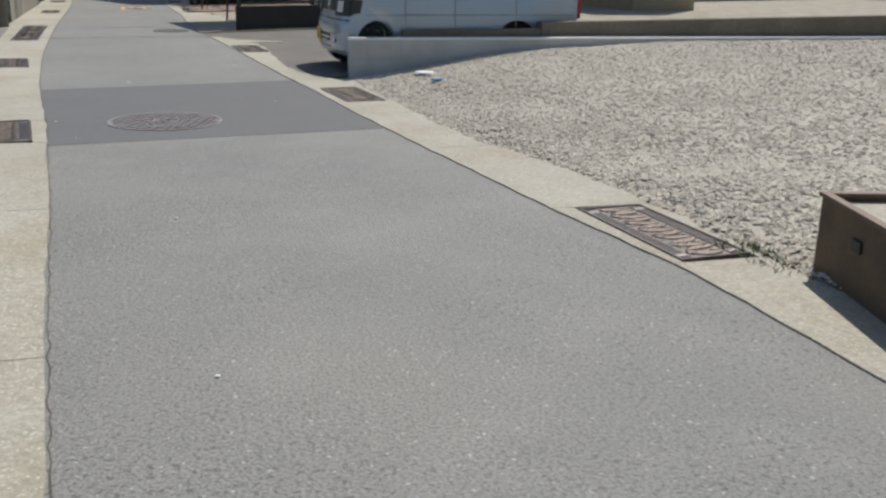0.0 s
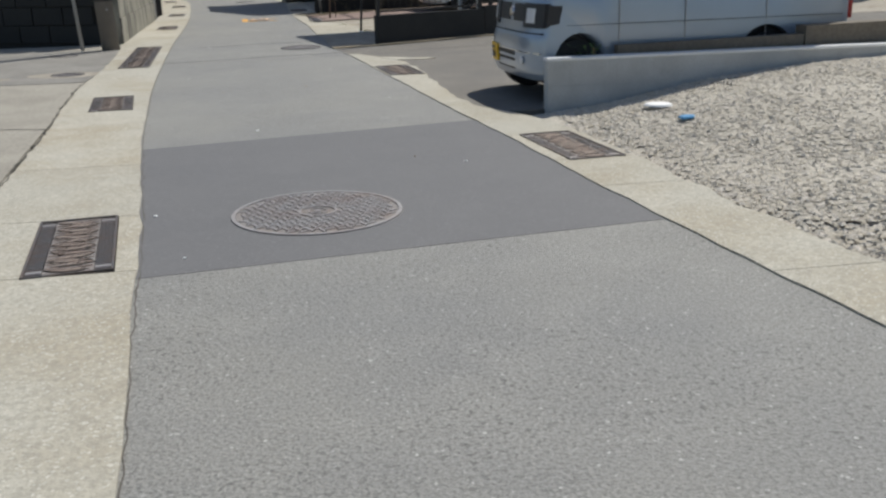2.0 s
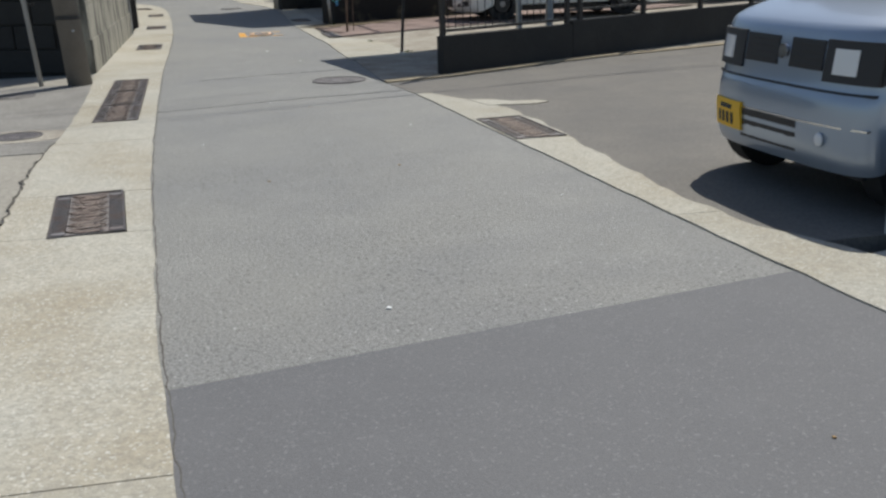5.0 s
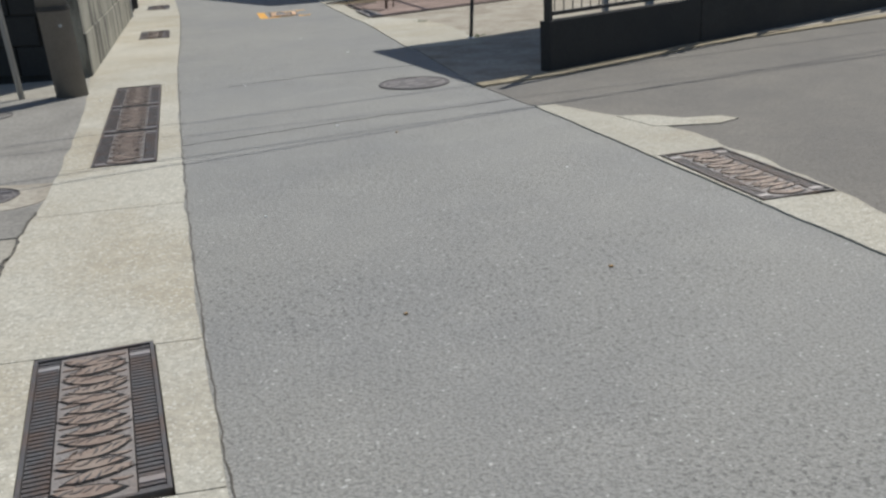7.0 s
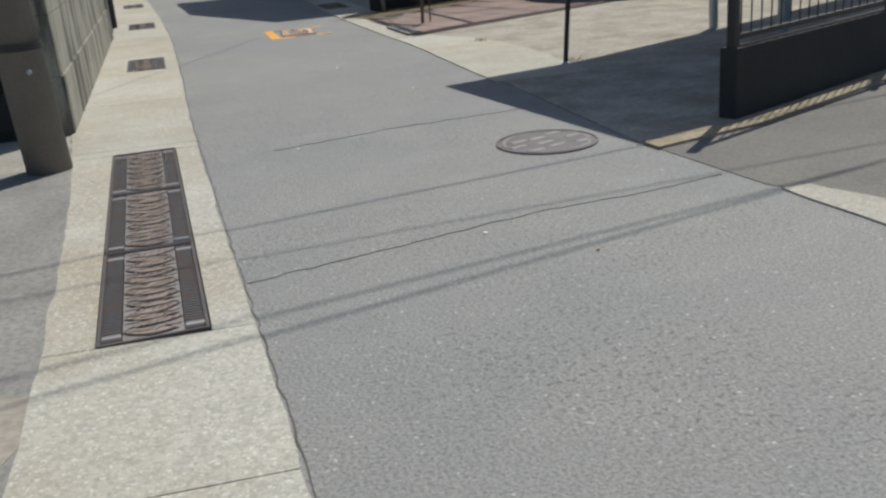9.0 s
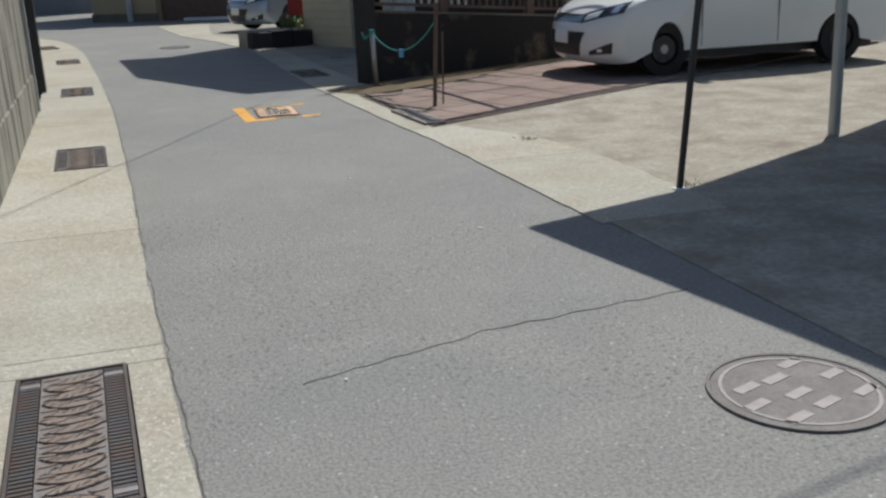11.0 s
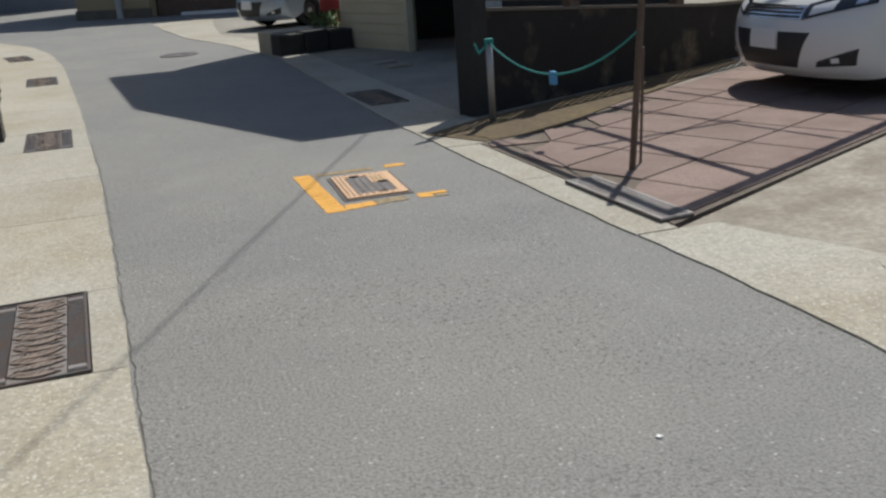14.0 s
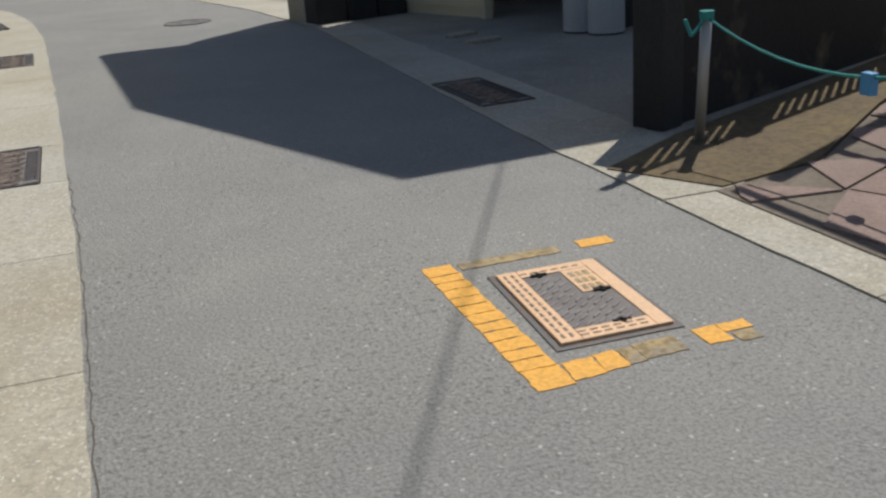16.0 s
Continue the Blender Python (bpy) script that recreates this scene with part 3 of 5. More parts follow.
paint_piece(0.49, 29.86, 0.63, 29.94, YELLOW, 36)
paint_piece(0.0, 29.86, 0.4, 29.93, FADED, 37)

# ---- side yards and lots ----
tagged(part("yard_left", prism([(-30, -12), (0.8, -12), (-0.1, 0), (-0.72, 8), (-1.02, 13), (-1.5, 18.5), (-1.66, 22), (-1.86, 24.0), (-30, 24.0)], -0.12, 0.0), OLDCONC),
       "stained grey concrete yard beside the lane", "yard", kind="structure")
tagged(part("yard_patch", strip(lambda y: -3.9 - 0.02 * y, lambda y: LOUT(y) + 0.03, 18.6, 22.9, 0.006, -0.05, 0.1, 0.05, 0.0), YARDGREY), "darker asphalt strip before the block wall", "yard", kind="structure")
for cx, cy, r0, seed in ((-1.86, 19.42, 0.36, 3), (-2.9, 19.15, 0.3, 5), (-3.9, 19.3, 0.34, 8)):
    pts = []
    for k in range(22):
        a = 2 * math.pi * k / 22
        rr = r0 * (1 + 0.35 * noise.noise((math.cos(a) * 1.4 + seed, math.sin(a) * 1.4, seed)))
        pts.append((cx + rr * 1.35 * math.cos(a), cy + rr * 0.8 * math.sin(a)))
    if cx < -2:
        tagged(part("yard_mend", prism(pts, -0.03, 0.0085), PLOTCONC), "uneven pale mortar mend in the yard", "patch", kind="structure")
    else:
        hole = [(cx + 0.2 * math.cos(2 * math.pi * k / 22), cy + 0.2 * math.sin(2 * math.pi * k / 22)) for k in range(22)]
        b = bmesh.new()
        vo, vi = [b.verts.new((x, y, 0.0085)) for x, y in pts], [b.verts.new((x, y, 0.0085)) for x, y in hole]
        lo = [b.verts.new((x, y, -0.03)) for x, y in pts]
        for k in range(22):
            j = (k + 1) % 22
            b.faces.new((vo[k], vo[j], vi[j], vi[k]))
            b.faces.new((vo[k], lo[k], lo[j], vo[j]))
        tagged(part("yard_mend", b, PLOTCONC), "uneven pale mortar collar round the small iron cover", "patch", kind="structure")
crack([(-1.2, 15.3), (-2.2, 15.6), (-3.4, 15.4)], 0.005, 0.0042, wob=0.05)


def gravel_z(x, y):
    by_wall = float(np.interp(x, (2.95, 3.42, 4.3, 5.2, 6.25, 7.5), (-0.02, 0.05, 0.2, 0.29, 0.35, 0.38)))
    k = min(1.0, max(0.0, (y - 9.0) / 4.5))
    return max(-0.02, k * by_wall + (1 - k) * min(0.42, 0.105 * (x - 3.55))) if y < 14.9 else 0.0


b = bmesh.new()
nx, ny = 40, 60
grid = [[b.verts.new((2.6 + i * 0.3, -12 + j * 26.85 / ny, 0)) for j in range(ny + 1)] for i in range(nx + 1)]
for col in grid:
    for v in col:
        v.co.x = max(v.co.x, ROUT1(v.co.y) - 0.06)
        v.co.z = gravel_z(v.co.x, v.co.y) + 0.02 * noise.noise((v.co.x, v.co.y, 0)) + (0.012 if v.co.x > ROUT1(v.co.y) + 0.1 else -0.02)
for i in range(nx):
    for j in range(ny):
        if (grid[i][j].co - grid[i + 1][j].co).length > 0.01:
            b.faces.new((grid[i][j], grid[i + 1][j], grid[i + 1][j + 1], grid[i][j + 1]))
gravel_bed = tagged(part("gravel_plot", b, GRAVELBASE, smooth=True), "open plot of grey-white crushed stone rising from the lane", "gravel plot", kind="structure")

rng = random.Random(11)
verts, faces = [], []
for k in range(75000):
    y = rng.uniform(4.5, 14.85)
    x = ROUT1(y) + 0.02 + 9.5 * rng.random() ** 1.7
    if y > 14.2 and x < 2.9:
        continue
    near = x - ROUT1(y)
    if near < 0.25 and rng.random() > near * 3.0 + 0.15:
        continue
    if x < 2.92 and y > 14.6:
        continue
    r = rng.uniform(0.007, 0.025) * (1.0 if near < 4 else 1.5)
    z = gravel_z(x, y) + 0.02 * noise.noise((x, y, 0)) + 0.012 + r * 0.15
    a = rng.uniform(0, math.pi)
    base = len(verts)
    ca, sa = math.cos(a), math.sin(a)
    sx, sy, sz = r * rng.uniform(0.8, 1.5), r * rng.uniform(0.5, 0.9), r * rng.uniform(0.3, 0.62)
    for dx, dy, dz in ((-1, -0.4, 0), (0.2, -1, -0.1), (1, 0.3, 0.1), (-0.3, 1, 0), (rng.uniform(-0.4, 0.4), rng.uniform(-0.4, 0.4), 1)):
        px, py = dx * sx, dy * sy
        verts.append((x + px * ca - py * sa, y + px * sa + py * ca, z + dz * sz))
    for f in ((0, 1, 4), (1, 2, 4), (2, 3, 4), (3, 0, 4)):
        faces.append(tuple(base + i for i in f))
me = bpy.data.meshes.new("stones")
me.from_pydata(verts, [], faces)
me.materials.append(STONE)
tagged(new("crushed_stone", me), "loose angular crushed stone, grey-white and tan", "gravel", kind="stuff")

tagged(part("van_lot", prism([(2.2, 15.0), (2.2, 19.6), (1.6, 20.6), (1.46, 21.62), (2.2, 21.86), (4.0, 22.8), (7.0, 23.8), (30, 27), (30, 15.0)], -0.12, 0.004), LOT), "dusty dark asphalt parking lot", "lot", kind="structure")
tagged(part("dirt_strip", prism([(1.47, 21.45), (2.28, 21.69), (4.06, 22.63), (7.1, 23.63), (7.0, 23.78), (4.0, 22.78), (2.2, 21.84), (1.45, 21.6)], -0.05, 0.02), BROWN), "tan dirty concrete strip at the foot of the fence wall", "edge strip", kind="structure")
tagged(part("lot_patch", prism([(2.1, 19.5), (2.5, 19.42), (2.66, 19.5), (2.6, 19.62), (2.35, 19.66), (2.2, 19.85), (2.0, 19.9)], -0.02, 0.012), CONC), "spilled pale concrete patch", "patch", kind="structure")
tagged(part("fenced_lot", prism([(1.45, 21.66), (2.2, 21.88), (4.0, 22.82), (7.0, 23.82), (30, 27.02), (30, 41), (5.3, 29.6), (2.67, 28.3), (1.42, 27.66), (1.4, 24.1)], -0.12, 0.006), PLOTCONC),
       "patchy tan concrete lot beyond the fence", "lot", kind="structure")
tagged(part("garage_yard", prism([(1.4, 30.22), (1.9, 30.3), (3.0, 31.3), (30, 43), (30, 49), (0.4, 49), (0.4, 43), (1.2, 38)], -0.12, 0.003), OLDCONC), "stained concrete yard in the shade before the garage", "yard", kind="structure")

# ---- left side: dark block wall, utility pole, streaked wall, gate ----
LA = math.degrees(math.atan2(-1.25, 2.1))   # the block wall runs back to the left
w = thing("wall_block", "stone-block wall with mossy joints, its shade put into the dark colour", "wall", (-2.08, 24.2, 0.0), 180 + LA + 6, kind="structure")
# core and blocks hold the wall's shade in their dark colour
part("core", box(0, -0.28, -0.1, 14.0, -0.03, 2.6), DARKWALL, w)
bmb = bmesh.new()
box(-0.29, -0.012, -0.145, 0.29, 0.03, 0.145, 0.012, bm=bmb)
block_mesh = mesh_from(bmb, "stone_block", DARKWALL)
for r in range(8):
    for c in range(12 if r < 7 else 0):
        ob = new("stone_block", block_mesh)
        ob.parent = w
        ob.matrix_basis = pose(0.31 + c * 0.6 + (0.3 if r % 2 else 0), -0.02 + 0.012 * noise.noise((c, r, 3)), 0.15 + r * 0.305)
pole = thing("utility_pole", "round grey concrete utility pole with a steel band", "utility pole", (-1.89, 22.86, 0.0))
part("shaft", rod((0, 0, -0.1), (-0.45, 0.05, 9.0), 0.135, 0.1, 28), POLECONC, pole, smooth=True)
part("band", ring(0.128, 0.141, 0.74, 0.78, 28), BLACKMETAL, pole).location.x = -0.041
part("band", ring(0.124, 0.138, 1.5, 1.54, 28), BLACKMETAL, pole).location.x = -0.078
part("bolt", rod((0.02, -0.145, 0.62), (0.02, -0.12, 0.62), 0.014, seg=8), PIPE, pole)
p = thing("drain_pipe", "thin pale grey pipe standing before the block wall", "pipe", (-2.33, 23.0, 0.0))
part("pipe", rod((0, -0.08, 0.0), (-0.16, -0.02, 2.6), 0.026, seg=12), PIPE, p, smooth=True)
part("clip", ring(0.03, 0.036, 0.9, 0.93, 12), BLACKMETAL, p)
w = thing("wall_left", "rain-streaked grey concrete boundary wall with horizontal joints", "wall", kind="structure")
n = 3
for k in range(n):
    y0, y1 = 24.0 + k * 6.85 / n, 24.0 + (k + 1) * 6.85 / n
    xa, xb = -1.895 - (y0 - 24) * 0.0405, -1.895 - (y1 - 24) * 0.0405
    for r, (z0, z1) in enumerate(((-0.05, 0.42), (0.424, 0.85), (0.854, 1.28), (1.284, 2.1))):
        d = 0.0 if r else 0.02
        part("panel", prism([(xa + d, y0 + 0.003), (xb + d, y1 - 0.003), (xb - 0.16, y1 - 0.003), (xa - 0.16, y0 + 0.003)], z0, z1), STAINWALL, w)
part("end_trim", box(-2.21, 30.87, -0.05, -2.14, 30.95, 2.1), PIPE, w, "thin grey metal end strip")
w = thing("gate_pillar", "dark brown gate pillar beside the kerb", "pillar", (-2.4, 32.9, 0), 4, kind="structure")
part("pillar", box(-0.16, -0.14, -0.05, 0.16, 0.22, 2.2, 0.01), BLACKMETAL, w)
part("gate_leaf", box(-1.9, 0.0, 0.06, -0.17, 0.05, 1.8), BLACKMETAL, w)
# added wall; the recess's shade is put into its dark colour
tagged(part("wall_gate_recess", box(-5.2, 31.0, -0.1, -4.9, 33.4, 2.2), DARKWALL), "wall closing the gate recess, its shade put into the dark colour", "wall", kind="structure")
w2 = along([(33.1, -2.32), (37, -2.76), (41, -3.3), (43, -3.75), (45, -4.65), (47, -6.05), (48, -7)])
tagged(part("wall_left_far", strip(lambda y: w2(y) - 0.18, w2, 33.15, 47.5, 2.1, -0.1, 0.5), STAINWALL), "weathered grey concrete wall along the bend", "wall", kind="structure")


def hedge(name, x0, y0, x1, y1, z0, z1, count, seed, label):
    rng2 = random.Random(seed)
    b2 = bmesh.new()
    for k in range(count):
        p = Vector((rng2.uniform(x0, x1), rng2.uniform(y0, y1), rng2.uniform(z0, z1)))
        a = Vector((rng2.gauss(0, 1), rng2.gauss(0, 1), rng2.gauss(0, 1))).normalized()
        c = a.orthogonal().normalized()
        s = rng2.uniform(0.04, 0.09)
        v = [b2.verts.new(p + a * s), b2.verts.new(p + c * s * 0.5), b2.verts.new(p - a * s), b2.verts.new(p - c * s * 0.5)]
        b2.faces.new(v)
    me2 = bpy.data.meshes.new(name)
    b2.to_mesh(me2)
    b2.free()
    me2.materials.append(LEAF)
    return tagged(new(name, me2), label, "shrub", kind="stuff")


hedge("shrub_leaves", -3.2, 24.6, -2.15, 30.0, 1.9, 2.7, 2600, 4, "green leaves hanging over the streaked wall")

# ---- gravel plot: low walls, planter, litter ----
w = thing("low_wall", "low grey rendered wall with a bright smooth top", "low wall", kind="structure")
for r, (z0, z1) in enumerate(((-0.1, 0.205), (0.206, 0.41))):
    xs = [2.89] + [2.89 + 0.4 * (k + 1 - 0.5 * (r % 2)) for k in range(18)] + [10.5]
    for xa, xb in zip(xs, xs[1:]):
        part("block", box(xa + 0.0005, 14.9 + 0.001 * r, z0, xb - 0.0005, 15.03, z1, 0.0012), WALLGREY, w)
part("cap", box(2.885, 14.893, 0.411, 10.5, 15.037, 0.436, 0.006), WALLTOP, w)
w = thing("retaining_wall", "brown-grey old concrete retaining wall behind the low wall", "low wall", kind="structure")
part("low_part", profile([(3.55, -0.1), (5.25, -0.1), (5.25, 0.53), (3.55, 0.5)], 15.07, 15.17), BROWNWALL, w)
part("high_part", profile([(5.26, -0.1), (18, -0.1), (18, 0.86), (5.26, 0.6)], 15.06, 15.24), BROWNWALL, w)
rng = random.Random(21)
pl = thing("weed", "small green and reddish weed behind the low wall", "weed", (3.3, 15.05, 0.0))
b = bmesh.new()
for k in range(45):
    a, l, z = rng.uniform(0, 6.28), rng.uniform(0.03, 0.16), rng.uniform(0.38, 0.52)
    c = Vector((l * math.cos(a) * 1.3, l * math.sin(a) * 0.4, z))
    t = Vector((math.cos(a), math.sin(a), rng.uniform(-0.3, 0.8))).normalized() * 0.035
    s = t.cross(Vector((0, 0, 1))).normalized() * 0.012
    b.faces.new([b.verts.new(c - t), b.verts.new(c + s), b.verts.new(c + t), b.verts.new(c - s)])
tagged(part("leaves", b, LEAF, pl), kind="stuff")
part("stem", rod((0, 0, 0), (0.03, 0, 0.5), 0.006, seg=6), DRYLEAF, pl)

p = thing("planter_box", "rusty brown rectangular planter trough filled with gravel", "planter", (3.62, 7.55, 0.0), -14)
z = 0.34
part("front_panel", box(0.0, -1.3, 0.0, 0.02, 0.0, z, 0.003), PLANTER, p)
part("back_panel", box(0.6, -1.3, 0.0, 0.62, 0.0, z, 0.003), PLANTER, p)
part("end_panel", box(0.021, -0.021, 0.0, 0.599, -0.001, z - 0.001, 0.003), PLANTER, p)
part("end_panel", box(0.021, -1.299, 0.0, 0.599, -1.279, z - 0.001, 0.003), PLANTER, p)
b = box(-0.012, -1.312, z, 0.03, 0.012, z + 0.02, 0.003)
box(0.59, -1.312, z, 0.632, 0.012, z + 0.02, 0.003, bm=b)
box(0.03, -0.03, z, 0.59, 0.012, z + 0.02, 0.003, bm=b)
part("rim", b, BRONZE, p, "worn metal rim")
part("filling", box(0.022, -1.278, 0.02, 0.598, -0.022, z - 0.02), GRAVELBASE, p)
part("handle", box(-0.014, -0.42, 0.2, 0.0, -0.34, 0.25, 0.004), BLACKMETAL, p)
grass = bmesh.new()
for k in range(160):
    x, y = 3.5 + rng.uniform(-0.12, 0.1), 7.75 + rng.uniform(-0.25, 0.3)
    a = rng.uniform(0, 6.28)
    h = rng.uniform(0.02, 0.06)
    v = [grass.verts.new((x - 0.004, y, 0)), grass.verts.new((x + 0.004, y, 0)), grass.verts.new((x + h * math.cos(a), y + h * math.sin(a), h))]
    grass.faces.new(v)
tagged(part("grass", grass, LEAF), "short dry-green grass tuft at the planter's foot", "grass", kind="stuff")

disc = thing("plastic_disc", "round white plastic disc lying on the gravel", "lid", (3.58, 14.2, gravel_z(3.58, 14.2) + 0.045))
b = bmesh.new()
bmesh.ops.create_cone(b, cap_ends=True, segments=24, radius1=0.11, radius2=0.1, depth=0.015)
part("lid", b, PAPER, disc)
disc = thing("plastic_scrap", "crumpled light blue plastic scrap on the gravel", "scrap", (3.56, 13.6, gravel_z(3.56, 13.6) + 0.04), 20)
part("sheet", prism([(-0.07, -0.03), (0.02, -0.05), (0.08, 0.01), (0.03, 0.05), (-0.05, 0.04)], 0, 0.015, 0.004), BLUE, disc)
for k, (x, y) in enumerate(((1.55, 13.35), (1.85, 13.1), (0.02, 12.2), (0.24, 11.4), (0.95, 17.3), (1.28, 18.8), (-0.45, 14.9), (0.5, 14.7), (0.1, 17.1), (0.9, 9.0),
                            (0.95, 8.7), (1.0, 7.0), (0.5, 6.7), (1.7, 16.2), (0.2, 20.5), (-0.35, 18.5), (0.55, 20.1), (0.7, 24.3), (-0.4, 22.6), (0.3, 25.9), (-1.35, 12.7), (-1.6, 22.4))):
    s = 0.006 + 0.006 * ((k * 37) % 5) / 5
    ob = thing("litter", "tiny pale scrap lying on the ground", "litter", (x, y, 0.002 if k < 20 else 0.01), k * 50, group="scraps on the lane")
    part("scrap", prism([(-s, -s * 0.6), (s * 0.7, -s), (s, s * 0.4), (-s * 0.4, s)], 0.0, 0.005), PAPER if k % 4 else DRYLEAF, ob)


for gx, gy, count in ((1.95, 26.68, 26), (2.24, 24.7, 30), (1.72, 30.9, 40)):
    grass = bmesh.new()
    for k in range(count):
        x, y, a, h = gx + rng.gauss(0, 0.04), gy + rng.gauss(0, 0.04), rng.uniform(0, 6.28), rng.uniform(0.015, 0.05)
        grass.faces.new([grass.verts.new((x - 0.004, y, 0.004)), grass.verts.new((x + 0.004, y, 0.004)), grass.verts.new((x + h * math.cos(a), y + h * math.sin(a), h))])
    tagged(part("grass", grass, LEAF), "small dry-green tuft growing from the concrete", "grass", kind="stuff")


# ---- vehicles ----
def rounded(pts, times=2):
    """An open outline with its corners cut to a smooth curve."""
    for _ in range(times):
        out = [pts[0]]
        for (xa, za), (xb, zb) in zip(pts, pts[1:]):
            out += [(xa * 0.78 + xb * 0.22, za * 0.78 + zb * 0.22), (xa * 0.22 + xb * 0.78, za * 0.22 + zb * 0.78)]
        pts = out + [pts[-1]]
    return pts


def swept(x, y, width, nose):
    """How far the nose, round in plan, stands back at y."""
    setback, power, reach = nose
    return x + setback * abs(2 * y / width - 1) ** power * max(0.0, min(1.0, 1 - x / reach))


def car_body(side, width, centre, nose, waist, lean, soft):
    """A side outline swept across the car, drawn in softly at both flanks and leaning in above the waist."""
    b2 = bmesh.new()
    rows = []
    edge = [(0.0, 1.0), (0.008, 0.62), (0.025, 0.36), (0.055, 0.16), (0.1, 0.05), (0.16, 0.0)]
    ys = [(y, k) for y, k in edge] + [(0.16 + (width - 0.32) * i / 10, 0.0) for i in range(1, 10)] + [(width - y, k) for y, k in edge[::-1]]
    for y, k in ys:
        row = []
        for x, z in side:
            f = 1 - soft * k
            px, pz = centre[0] + (x - centre[0]) * f, centre[1] + (z - centre[1]) * f
            py = y + (1 if y < width / 2 else -1) * max(0.0, pz - waist) * lean * 2 * abs(y / width - 0.5)
            row.append(b2.verts.new((swept(px, y, width, nose), py, pz)))
        rows.append(row)
    n = len(side)
    for a, c in zip(rows, rows[1:]):
        for i in range(n):
            b2.faces.new((a[i], a[(i + 1) % n], c[(i + 1) % n], c[i]))
    b2.faces.new(rows[0])
    b2.faces.new(rows[-1][::-1])
    return b2


def shaded(ob):
    for p in ob.data.polygons:
        p.use_smooth = True
    ob.data.set_sharp_from_angle(angle=radians(38))


def nose_panel(front, width, nose, bl, br, tr, tl, depth):
    """A piece that lies on the rounded nose; its corners are given as (y, z), front is a table of z and x."""
    b2 = bmesh.new()
    zs, xs = [r[0] for r in front], [r[1] for r in front]
    nu, nv = 8, 4
    layers = []
    for back in (0, 1):
        g2 = []
        for i in range(nu + 1):
            for j in range(nv + 1):
                u, v = i / nu, j / nv
                y = (bl[0] * (1 - u) + br[0] * u) * (1 - v) + (tl[0] * (1 - u) + tr[0] * u) * v
                z = (bl[1] * (1 - u) + br[1] * u) * (1 - v) + (tl[1] * (1 - u) + tr[1] * u) * v
                x = swept(float(np.interp(z, zs, xs)), y, width, nose)
                g2.append(b2.verts.new((x + (0.05 if back else -depth), y, z)))
        layers.append(g2)
    at = lambda i, j: i * (nv + 1) + j
    for g2 in layers:
        for i in range(nu):
            for j in range(nv):
                b2.faces.new((g2[at(i, j)], g2[at(i + 1, j)], g2[at(i + 1, j + 1)], g2[at(i, j + 1)]))
    rim = [at(i, 0) for i in range(nu)] + [at(nu, j) for j in range(nv)] + [at(i, nv) for i in range(nu, 0, -1)] + [at(0, j) for j in range(nv, 0, -1)]
    for p, q in zip(rim, rim[1:] + rim[:1]):
        b2.faces.new((layers[0][p], layers[0][q], layers[1][q], layers[1][p]))
    return b2


def wheel(owner, x, y, side, r=0.27, width=0.15, rim_mat=RIM):
    wl = part("wheel", ring(r * 0.62, r, -width / 2, width / 2, 32), RUBBER, owner, "black tyre", smooth=False)
    wl.matrix_basis = pose(x, y, r, 90 * side, 0, 0)
    b2 = bmesh.new()
    bmesh.ops.create_cone(b2, cap_ends=True, segments=32, radius1=r * 0.63, radius2=r * 0.5, depth=width * 0.7)
    rm = part("rim", b2, rim_mat, wl)
    for k in range(6):
        a = k * math.pi / 3
        b2 = bmesh.new()
        bmesh.ops.create_cone(b2, cap_ends=True, segments=10, radius1=r * 0.09, radius2=r * 0.09, depth=0.01,
                              matrix=Matrix.Translation((r * 0.36 * math.cos(a), r * 0.36 * math.sin(a), width * 0.35)))
        part("vent", b2, TRIMBLACK, wl)
    b2 = bmesh.new()
    bmesh.ops.create_cone(b2, cap_ends=True, segments=16, radius1=r * 0.2, radius2=r * 0.16, depth=0.03, matrix=Matrix.Translation((0, 0, width * 0.36)))
    part("hub", b2, RIM, wl)


W = 1.47
van = thing("kei_van", "pale silver-blue small van with a yellow number plate", "van", (2.84, 15.22, 0.004), 4.0)
van.scale = (0.92, 0.96, 1.0)
outline = [(0.035, 0.2), (0.0, 0.26), (-0.01, 0.42), (0.0, 0.55), (0.035, 0.62), (0.06, 0.86), (0.11, 0.93), (0.52, 1.03), (0.6, 1.07), (1.02, 1.72), (1.2, 1.83), (3.1, 1.86),
           (3.28, 1.78), (3.34, 1.1), (3.35, 0.3), (3.3, 0.22)]
outline += [(2.45 + 0.34 * math.cos(a), 0.25 + 0.34 * math.sin(a)) for a in [math.pi * i / 12 for i in range(13)]]
outline += [(0.385 + 0.34 * math.cos(a), 0.25 + 0.34 * math.sin(a)) for a in [math.pi * i / 12 for i in range(13)]]
VAN_NOSE = (0.1, 4.0, 0.7)
body = part("body", car_body(rounded(outline[:16]) + outline[16:], W, (1.7, 0.85), VAN_NOSE, 0.95, 0.1, 0.04), SILVER, van)
shaded(body)
part("underside", box(0.15, 0.12, 0.17, 3.2, W - 0.12, 0.6), TRIMBLACK, van)
for x in (0.385, 2.45):
    wheel(van, swept(x, 0.0, W, VAN_NOSE), 0.085, 1)
    wheel(van, swept(x, 0.0, W, VAN_NOSE), W - 0.085, -1)


def slab_on_front(z0, z1, y0, y1, depth):
    """A thin block that follows the nose between two heights."""
    front = [(0.2, 0.035), (0.26, 0.008), (0.42, -0.008), (0.55, 0.005), (0.62, 0.03), (0.86, 0.064), (0.93, 0.14)]
    return nose_panel(front, W, VAN_NOSE, (y0, z0), (y1, z0), (y1, z1), (y0, z1), depth)


